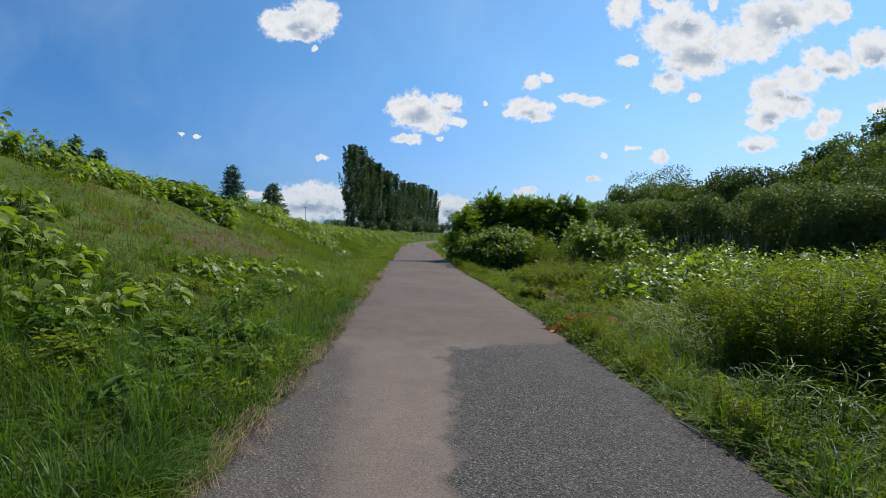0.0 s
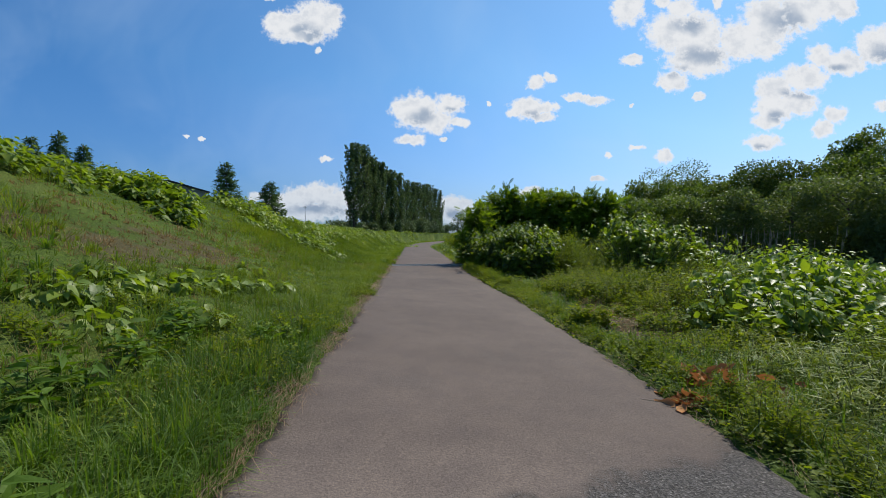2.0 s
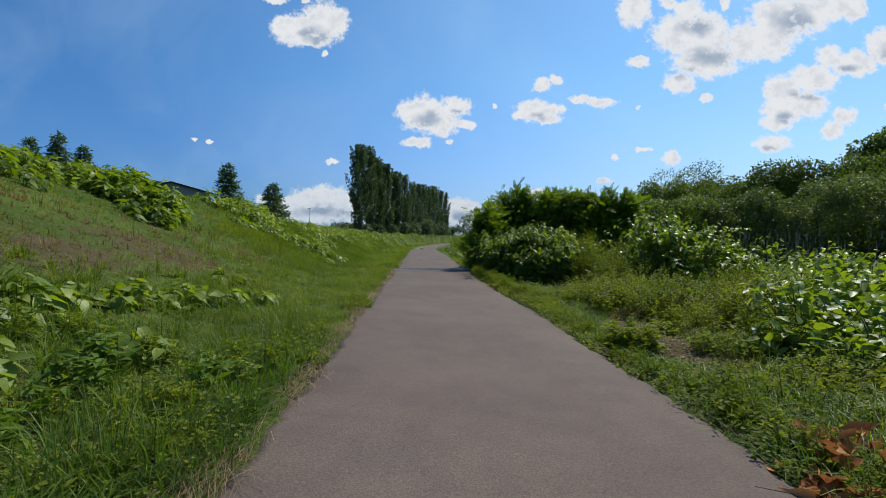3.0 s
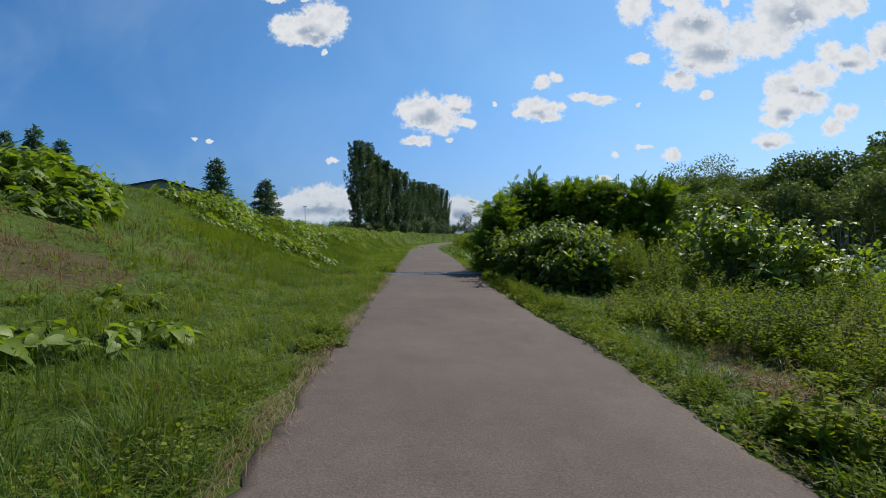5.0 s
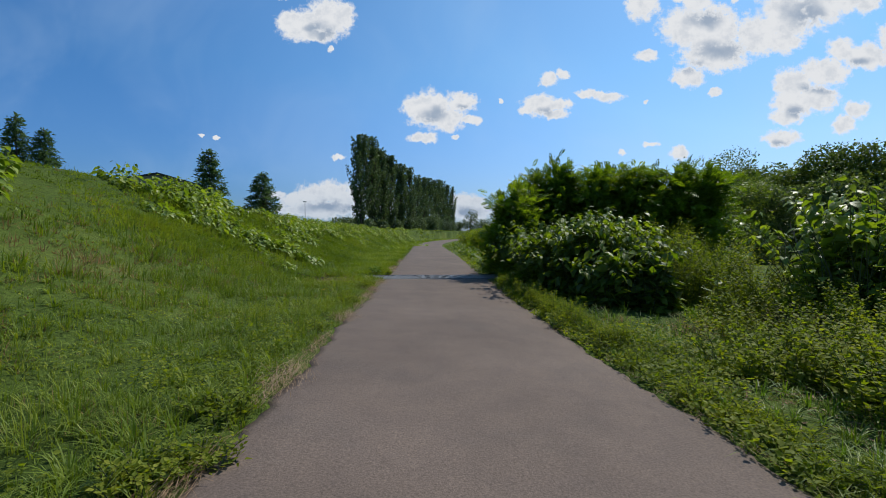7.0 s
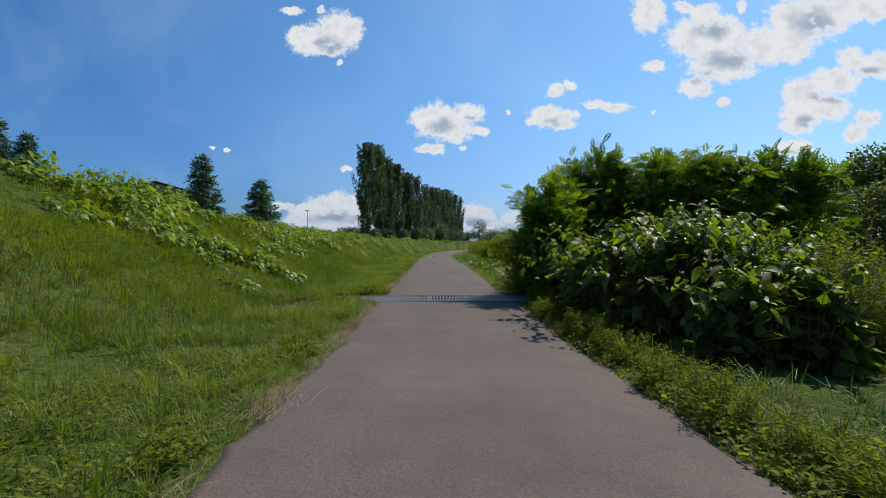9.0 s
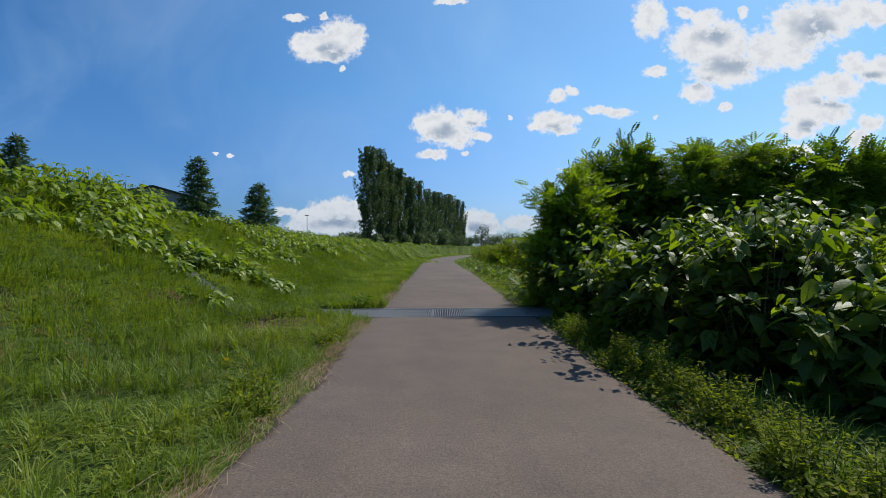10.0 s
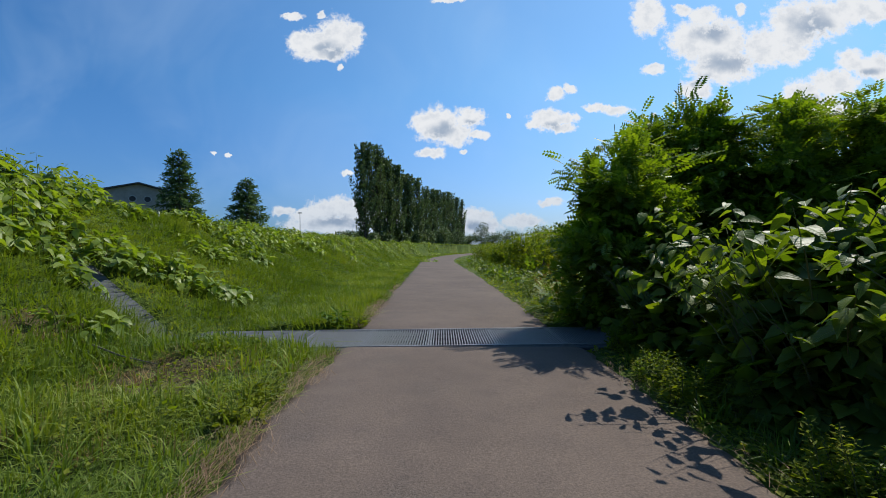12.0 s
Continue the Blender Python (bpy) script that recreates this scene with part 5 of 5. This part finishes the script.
herb_clump("goldenrod", 3.75, 14.0, 0.25, 0.25, 0.4, 12, 0.08, "small weed with yellow flowers", flowers=GOLD)
herb_clump("goldenrod", 4.3, 14.9, 0.3, 0.3, 0.5, 16, 0.08, "small weed with yellow flowers", flowers=GOLD)
herb_clump("rusty_weed", 0.95, 28.7, 0.35, 0.6, 0.6, 40, 0.35, "rust-tinged tall grass beside the path", ORANGE, SWORD, bushy=0.12)
for x, y in ((0.85, 24.1), (1.0, 26.1), (1.15, 24.6), (0.7, 26.4)):
    herb_clump("edge_weed", x, y, 0.3, 0.25, 0.4, 34, 0.07, "leafy green weed tuft at the drain's end", HERB, LANCE, "weeds along the path's edge", bushy=0.12, spread=0.25)
herb_clump("rusty_weed", 1.05, 29.5, 0.45, 0.7, 0.75, 50, 0.1, "rust-tinged tall weed beside the path", flowers=ORANGE)


def sapling(x, y, h):
    root = empty("locust_seedling", x, y, float(land(x, y)), "small locust seedling with feathered leaves", "plant", "locust seedlings")
    stalk = part("stalk", mesh_of("stalk", *tube([(0, 0, 0), (0.02, 0, h * 0.5), (0, 0.02, h)], [0.006, 0.005, 0.003], 5), STEM), root)
    me = mesh_of("leaf", FEATHER[0] * [1.15, 1.0, 1.0], FEATHER[1], LOCUST)
    for k in range(8):
        leaf = part("leaf", me, stalk)
        leaf.matrix_basis = pose(0, 0, h * (0.35 + 0.08 * k), 28, 0, 137 * k) @ Matrix.Scale(0.3 - 0.012 * k, 4)


for k in range(50):
    y = 2.2 + 0.42 * k + float(rng.normal(0, 0.12))
    x = float(centre(y) + half_width(y)) + 0.22 + abs(float(rng.normal(0, 0.12 if 9.0 < y < 16.0 else 0.28)))
    herb_clump("edge_weed", x, y, 0.2, 0.22, (0.22 + 0.24 * float(rng.uniform(0, 1))) * (0.5 if 9.0 < y < 16.0 else 1.0), 22, 0.06, "leafy green weed tuft at the asphalt's edge", KNOT if 20.5 < y < 24 and k % 3 else HERB, LANCE, "weeds along the path's edge", bushy=0.12, spread=0.25)


def twig(points, thick):
    p = np.array(points, float)
    ob = new("twig", mesh_of("twig", *tube(p - p[0], np.linspace(thick, thick * 0.4, len(p)), 5), TWIG))
    ob.location = p[0]
    tagged(ob, "thin dry twig lying on the ground", "twig", "fallen twigs")


twig([(-5.05, 23.05, float(land(-5.05, 23.05)) + 0.1), (-4.6, 22.85, float(land(-4.6, 22.85)) + 0.07), (-4.1, 22.7, float(land(-4.1, 22.7)) + 0.05)], 0.012)
twig([(1.95, 3.75, -0.11), (2.03, 3.3, -0.1), (2.14, 2.7, -0.11)], 0.006)
twig([(1.5, 7.5, -0.08), (1.75, 7.42, -0.095), (1.95, 7.35, -0.1)], 0.005)

sapling(3.05, 14.75, 0.42)
sapling(5.35, 16.0, 0.95)
sapling(4.0, 18.9, 0.8)

LOCUST_LABEL = "bushy young locust tree with feathered leaves"
for x, y, h, r, n in ((1.3, 25.8, 3.15, 1.4, 2600), (2.45, 26.6, 3.75, 1.5, 2800), (3.75, 26.4, 3.65, 1.6, 2600), (5.0, 26.4, 3.7, 1.6, 2200), (6.4, 26.5, 3.6, 1.6, 1900), (7.6, 26.6, 3.5, 1.5, 1500),
                      (4.3, 29.2, 3.6, 1.7, 600), (6.6, 29.0, 3.7, 1.8, 600), (2.9, 30.8, 2.2, 1.2, 1000)):
    locust("locust_tree", x, y, h, r, n, LOCUST_LABEL, 0.31, 7000 if x < 3 else 3600 if y < 28 else 1800)
for x, y, h, r, n in ((2.3, 33.5, 2.3, 1.2, 900), (2.0, 37.5, 2.0, 1.2, 800), (1.9, 42, 1.8, 1.3, 800), (1.5, 48, 1.7, 1.4, 800), (1.2, 56, 1.7, 1.5, 800), (0.8, 66, 1.7, 1.6, 700), (4.5, 36, 3.0, 1.6, 800),
                      (4.5, 42, 2.6, 1.6, 800), (4.5, 52, 2.6, 2.0, 800)):
    crown_tree("verge_shrub", x, y, h, r, n * 4, "low sunlit shrub along the path", HERB, 0.13, 0.05, 22, "verge shrubs")
for x, y in ((0.95, 32.5), (0.7, 35.5), (0.35, 39.0), (0.1, 43.0), (-0.4, 49.0), (-0.9, 56.0)):
    broad_plant("knotweed_bush", x, y, 0.75, 1.4, 0.75, 30, 0.2, "low knotweed fringe on the verge", far=True)
for x, y, r, h, n in ((0.75, 27.6, 0.45, 0.7, 60), (0.85, 30.8, 0.4, 0.65, 40)):
    herb_clump("tall_grass", x, y, r, r * 1.3, h, n, 0.45, "tall sunlit grass tuft at the path's edge", GRASS, SWORD, "tall grass tufts", bushy=0.11)


def reeds(x, y, rx, ry, h, n):
    bx, by = x + rng.uniform(-rx, rx, n), y + rng.uniform(-ry, ry, n)
    z = land(bx, by)
    lean_x, lean_y = rng.normal(0, 0.16, n), rng.normal(0, 0.16, n)
    hh = h * rng.uniform(0.7, 1.1, n)
    bits = [tube([(bx[k], by[k], z[k]), (bx[k] + lean_x[k] * hh[k], by[k] + lean_y[k] * hh[k], z[k] + hh[k])], [0.02, 0.008], 3) for k in range(n)]
    bits += [tube([(bx[k] + lean_x[k] * hh[k], by[k] + lean_y[k] * hh[k], z[k] + hh[k] * 0.9), (bx[k] + lean_x[k] * hh[k] * 1.1, by[k] + lean_y[k] * hh[k], z[k] + hh[k] * 1.15)], [0.05, 0.01], 4) for k in range(0, n, 2)]
    tagged(new("reeds", mesh_of("reeds", *join(bits), REED)), "pale dead reeds before the dark wood", "reeds", kind="stuff")


reeds(19.0, 32.0, 3.5, 3.0, 1.9, 70)

for x, y, h in ((22.1, 55, 7.9), (37.5, 80, 13.2), (32.1, 62, 8.7), (33.3, 58, 8.0), (35.0, 55, 9.2), (36.5, 52, 9.3), (37.5, 48, 8.9), (40.6, 46, 10.8), (40.1, 42, 11.2), (44, 40, 11.5), (27, 57, 8.0)):
    crown_tree("woodland_tree", x, y, h, h * 0.46, 15000, "dense dark green tree at the wood's edge", leaf=0.25, low=0.06, lobes=30)
for x, y, h in ((28.2, 36, 5.9), (29.6, 34, 5.9), (31, 32, 6.2), (25.6, 38, 5.4), (23.4, 40, 5.1), (20.4, 42, 5.0), (34.5, 34, 7.2), (36, 30, 6.5), (17.0, 40, 4.6), (13.5, 38, 4.4)):
    crown_tree("willow_shrub", x, y, h, h * 0.55, 10500, "grey-green willow scrub before the wood", WILLOW if x > 19 else WOODS, 0.18, 0.03, 24, "willow scrub")
for x, y, h in ((56.6, 70, 16.5), (59.6, 70, 17.4), (56.2, 60, 18.1), (64, 66, 19)):
    crown_tree("slender_tree", x, y, h, 3.0, 7000, "slender tall tree rising over the wood", WOODS, 0.34, 0.12, 40, "tall trees behind")

# ---- the dike's plants ----
# most knotweed here has sunlight put into its leaf colour
PALE = "low knotweed with pale broad leaves on the dike"
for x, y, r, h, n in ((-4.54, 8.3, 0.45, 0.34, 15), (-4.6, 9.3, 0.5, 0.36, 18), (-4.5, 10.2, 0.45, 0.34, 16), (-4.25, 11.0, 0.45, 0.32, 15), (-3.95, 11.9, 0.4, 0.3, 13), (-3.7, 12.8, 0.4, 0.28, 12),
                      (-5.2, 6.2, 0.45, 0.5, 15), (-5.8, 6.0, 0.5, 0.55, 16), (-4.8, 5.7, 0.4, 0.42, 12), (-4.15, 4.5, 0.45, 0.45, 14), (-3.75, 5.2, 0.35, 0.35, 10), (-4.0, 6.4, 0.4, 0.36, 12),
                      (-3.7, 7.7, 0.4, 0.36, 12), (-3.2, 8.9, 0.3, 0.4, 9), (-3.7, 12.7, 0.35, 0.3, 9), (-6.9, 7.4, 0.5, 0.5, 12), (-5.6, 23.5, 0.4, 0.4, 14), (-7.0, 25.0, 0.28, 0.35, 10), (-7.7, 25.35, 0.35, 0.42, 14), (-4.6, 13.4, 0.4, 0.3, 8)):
    broad_plant("knotweed_clump", x, y, r, r, h, int(n * 1.15), 0.2, PALE, KNOT_SUNLIT, group="knotweed on the dike", single=40)
for x, y, r, h, n in ((-8.5, 17.4, 0.8, 0.9, 50), (-9.5, 18.3, 1.0, 1.0, 60), (-9.3, 16.9, 0.8, 0.9, 50)):
    broad_plant("knotweed_bush", x, y, r, r, h, n, 0.25, "dense knotweed bush on the dike's slope", KNOT_SUNLIT, group="knotweed on the dike", heart=300)
broad_plant("knotweed_bush", -8.1, 16.2, 0.75, 0.7, 0.6, 30, 0.25, "dark knotweed bush on the dike's slope", group="knotweed on the dike")
broad_plant("knotweed_bush", -9.2, 13.6, 0.7, 0.9, 0.5, 22, 0.2, PALE, group="knotweed on the dike")
for x, y, r, h, n in ((-8.9, 25.9, 0.9, 0.7, 42), (-8.3, 24.7, 0.6, 0.55, 24), (-8.1, 26.9, 0.7, 0.5, 30), (-7.3, 27.2, 0.6, 0.45, 26), (-6.7, 27.4, 0.5, 0.4, 20), (-7.6, 26.5, 0.5, 0.45, 18), (-6.2, 27.7, 0.4, 0.35, 12),
                      (-8.4, 30.6, 0.8, 0.4, 24), (-9.1, 34, 0.9, 0.45, 24), (-9.3, 37.2, 0.9, 0.45, 24), (-9.2, 41, 1.0, 0.45, 24), (-6.4, 49, 0.8, 0.45, 18), (-8.0, 33, 0.6, 0.3, 12), (-8.8, 23.2, 0.5, 0.45, 14),
                      (-5.0, 62, 1.2, 0.5, 16), (-8.6, 45, 1.0, 0.4, 16)):
    broad_plant("knotweed_bush", x, y, r * 1.1, r * 1.3, h * 1.15, int(n * 1.75), 0.215, PALE, KNOT_SUNLIT, group="knotweed on the dike", far=y > 28)
for y, h, r in ((5.5, 1.2, 1.0), (7.0, 1.1, 0.9), (8.6, 1.15, 1.0), (10.0, 1.0, 0.8), (11.4, 1.0, 0.9), (12.8, .75, .9), (14.2, .55, .9), (15.6, .5, .9), (17.0, .6, 1.0), (18.4, .6, 1.0), (19.6, .5, .7), (24.0, .75, .7), (25.2, .8, .9),
                (26.4, .85, 1.2), (27.8, .85, 1.2), (29.1, .7, .9), (30.0, .45, .5), (33.4, .5, .9), (35, .6, 1.0), (36.8, .6, 1.0), (38.6, .55, 1.0), (40.6, .55, 1.1), (43, .5, 1.2), (46, .45, 1.2), (50, .5, 1.3), (54, .4, 1.3), (59, .5, 1.5), (66, .5, 1.6),
                (74, .5, 1.8), (82, .5, 2.0), (92, .5, 2.2)):
    broad_plant("knotweed_bush", float(crest_x(y)) + 0.35 + rng.normal(0, .25), y, r, r * 1.15, h, int(44 * r * r + 10), 0.215, "knotweed growing along the top of the dike", KNOT_SUNLIT, far=y > 13, group="knotweed on the dike")
for x, y, r, h in ((-2.5, 5.2, 0.3, 0.3), (-2.45, 4.1, 0.3, 0.3), (-3.0, 5.0, 0.3, 0.32), (-3.5, 4.2, 0.35, 0.35), (-2.9, 6.4, 0.3, 0.3), (-2.85, 7.2, 0.3, 0.32), (-3.1, 8.0, 0.3, 0.34), (-2.2, 3.3, 0.25, 0.25), (-2.3, 8.4, 0.22, 0.24),
                   (-1.85, 3.95, 0.3, 0.34), (-2.0, 4.95, 0.28, 0.3), (-3.2, 8.65, 0.3, 0.36), (-3.3, 25.95, 0.2, 0.22)):
    herb_clump("dock_plant", x, y, r * 0.8, r * 0.8, h * 1.2, 8, 0.2, "dark green dock rosette in long grass", DOCK_LEAF, DOCK, "dock plants", bushy=0.3)
for k in range(30):
    y = 1.2 + 8.5 * float(rng.uniform(0, 1)) ** 1.2
    x = float(centre(y) - half_width(y)) - 0.25 - 2.6 * float(rng.uniform(0, 1)) ** 1.3
    herb_clump("meadow_herb", x, y, float(rng.uniform(0.16, 0.32)), float(rng.uniform(0.16, 0.3)), float(rng.uniform(0.16, 0.34)), 16, float(rng.uniform(0.05, 0.11)), "leafy green herb growing in the long grass", HERB if k % 3 else KNOT_SUNLIT,
               LANCE if k % 5 else BROAD_FAR, "herbs in the meadow", bushy=0.14, spread=0.25)
for x, y, h in ((-1.86, 7.4, 0.2), (-2.33, 5.2, 0.22), (-2.1, 12.85, 0.26), (-1.95, 13.1, 0.22), (-2.15, 13.7, 0.24), (-2.55, 19.0, 0.24), (-2.75, 19.4, 0.28), (-2.85, 22.1, 0.26), (-2.75, 21.6, 0.22), (-3.0, 26.1, 0.26), (-1.75, 9.4, 0.2), (-2.45, 16.6, 0.2)):
    herb_clump("edge_weed", x, y, 0.17, 0.2, h * 0.75, 22, 0.045, "small dark leafy weed at the grassy edge of the path", HERB, OVAL, "weeds along the path's edge", bushy=0.13, spread=0.3)
herb_clump("dandelion", -3.2, 20.1, 0.3, 0.25, 0.12, 6, 0.08, "small yellow wild flowers in the grass", HERB, LANCE, flowers=GOLD)


def marker_post(x, y):
    z = float(land(x, y))
    ob = new("marker_post", box_mesh("marker_post", [(-0.035, 0.035, -0.035, 0.035, -0.1, 0.2)], plain("white post paint", (.42, .42, .4), (.6, .6, .57)), 0.01))
    ob.location = (x, y, z)
    tagged(ob, "short white marker post on the dike", "post")


marker_post(-10.3, 31.6)

# ---- far off: poplars, conifers, house, mast ----
for x, y, h in ((-23.1, 116, 23.3), (-21.3, 120, 22.9), (-19.7, 124, 21.1), (-18.3, 128, 19.5), (-16.3, 134, 18.8), (-14.7, 142, 19.1), (-14.2, 162, 19.3), (-13.1, 172, 20.1), (-11.9, 182, 20.9), (-10.4, 192, 21.3),
                (-9.0, 202, 21.8), (-7.6, 212, 22.4), (-5.8, 226, 23.1), (-4.0, 250, 24.1)):
    poplar("poplar", x, y, h * float(rng.uniform(0.95, 1.03)), 3.5 if y < 118 else 2.7, 7500 if y < 140 else 4600, "tall dark columnar poplar in a row")
for x, y, h, r in ((-15.5, 138, 4.5, 2.6), (-13, 146, 5.0, 3.0), (-9, 165, 5.5, 3.5), (-26.5, 128, 3.0, 3.0), (-31, 130, 3.2, 3.4), (-5, 190, 5.5, 4.0), (4.6, 212, 9.5, 4.5), (-1, 225, 5, 4), (10, 215, 5.5, 4.5), (17, 205, 6, 5), (24, 190, 7, 5), (-22, 117, 2.6, 2.2), (-20, 122, 2.8, 2.2), (-17.6, 130, 3, 2.4), (-14.6, 152, 3.6, 3), (-12.6, 176, 3.6, 3), (-10.5, 196, 4, 3.4), (-7, 218, 4, 3.6)):
    crown_tree("far_tree", x, y, h, r, 2200, "far dark bush behind the meadow", POPLAR, 0.45, 0.03, 22, "far bushes")
for x, y, h, r in ((-26.1, 57.0, 8.8, 2.5), (-24.1, 65.0, 7.4, 2.8), (-41.5, 52.0, 11.2, 2.2), (-39.3, 52.5, 9.8, 1.9), (-44.5, 52.0, 10.8, 2.1)):
    conifer("conifer", x, y, float(land(x, y)), h * 0.95, r, "dark pointed conifer behind the grassy dike", 8000)


def make_house():
    x, y = -48.0, 81.5
    z = float(land(x, y))
    house = empty("house", x, y, z, "grey gabled house with a dark roof behind the dike", "house")
    house.rotation_euler = (0, 0, radians(36))
    w, d, eave, ridge = 5.9, 7.0, 9.7 - z, 11.25 - z
    bm = bmesh.new()
    front = [bm.verts.new(p) for p in ((-w, 0, 0), (w, 0, 0), (w, 0, eave), (0, 0, ridge), (-w, 0, eave))]
    back = [bm.verts.new((v.co.x, d * 2, v.co.z)) for v in front]
    bm.faces.new(front)
    bm.faces.new(back[::-1])
    for k in range(5):
        bm.faces.new((front[k], back[k], back[(k + 1) % 5], front[(k + 1) % 5]))
    bmesh.ops.recalc_face_normals(bm, faces=bm.faces)
    part("wall", bm_mesh("wall", bm, PLASTER), house, "grey plastered wall")
    rise = (ridge - eave) / w
    for s in (-1, 1):
        bm = bmesh.new()
        o = 0.55
        line = [(0, ridge + 0.03), (s * (w + o), eave - rise * o + 0.03), (s * (w + o), eave - rise * o + 0.23), (0, ridge + 0.23)]
        a = [bm.verts.new((px, -o, pz)) for px, pz in line]
        b = [bm.verts.new((px, d * 2 + o, pz)) for px, pz in line]
        bm.faces.new(a)
        bm.faces.new(b[::-1])
        for k in range(4):
            bm.faces.new((a[k], b[k], b[(k + 1) % 4], a[(k + 1) % 4]))
        bmesh.ops.recalc_face_normals(bm, faces=bm.faces)
        part("roof", bm_mesh("roof", bm, ROOF), house, "dark metal roof slope")
    for s in (-0.75, 1.05):
        bm = bmesh.new()
        bmesh.ops.create_cone(bm, cap_ends=True, segments=20, radius1=0.42, radius2=0.42, depth=0.12, matrix=Matrix.Translation((s, -0.02, 9.1 - z)) @ Matrix.Rotation(radians(90), 4, "X"))
        window = part("window", bm_mesh("window", bm, HOLE), house, "round dark window opening")
        ring = [(s + 0.45 * math.cos(q * math.pi / 8), -0.1, 9.1 - z + 0.45 * math.sin(q * math.pi / 8)) for q in range(17)]
        part("frame", mesh_of("frame", *tube(ring, [0.05] * 17, 5), MAST), window, "pale round window frame")


make_house()


def make_mast():
    x, y = -24.0, 80.0
    z = float(land(x, y))
    mast = empty("lamp_mast", x, y, z, "thin grey lamp mast far behind the dike", "lamp")
    part("pole", mesh_of("pole", *tube([(0, 0, 0), (0, 0, 2.4), (0, 0, 4.6)], [0.06, 0.05, 0.035], 8), MAST), mast)
    part("lamp_head", box_mesh("lamp_head", [(-0.28, 0.28, -0.1, 0.1, 4.55, 4.68)], MAST, 0.02), mast)


make_mast()
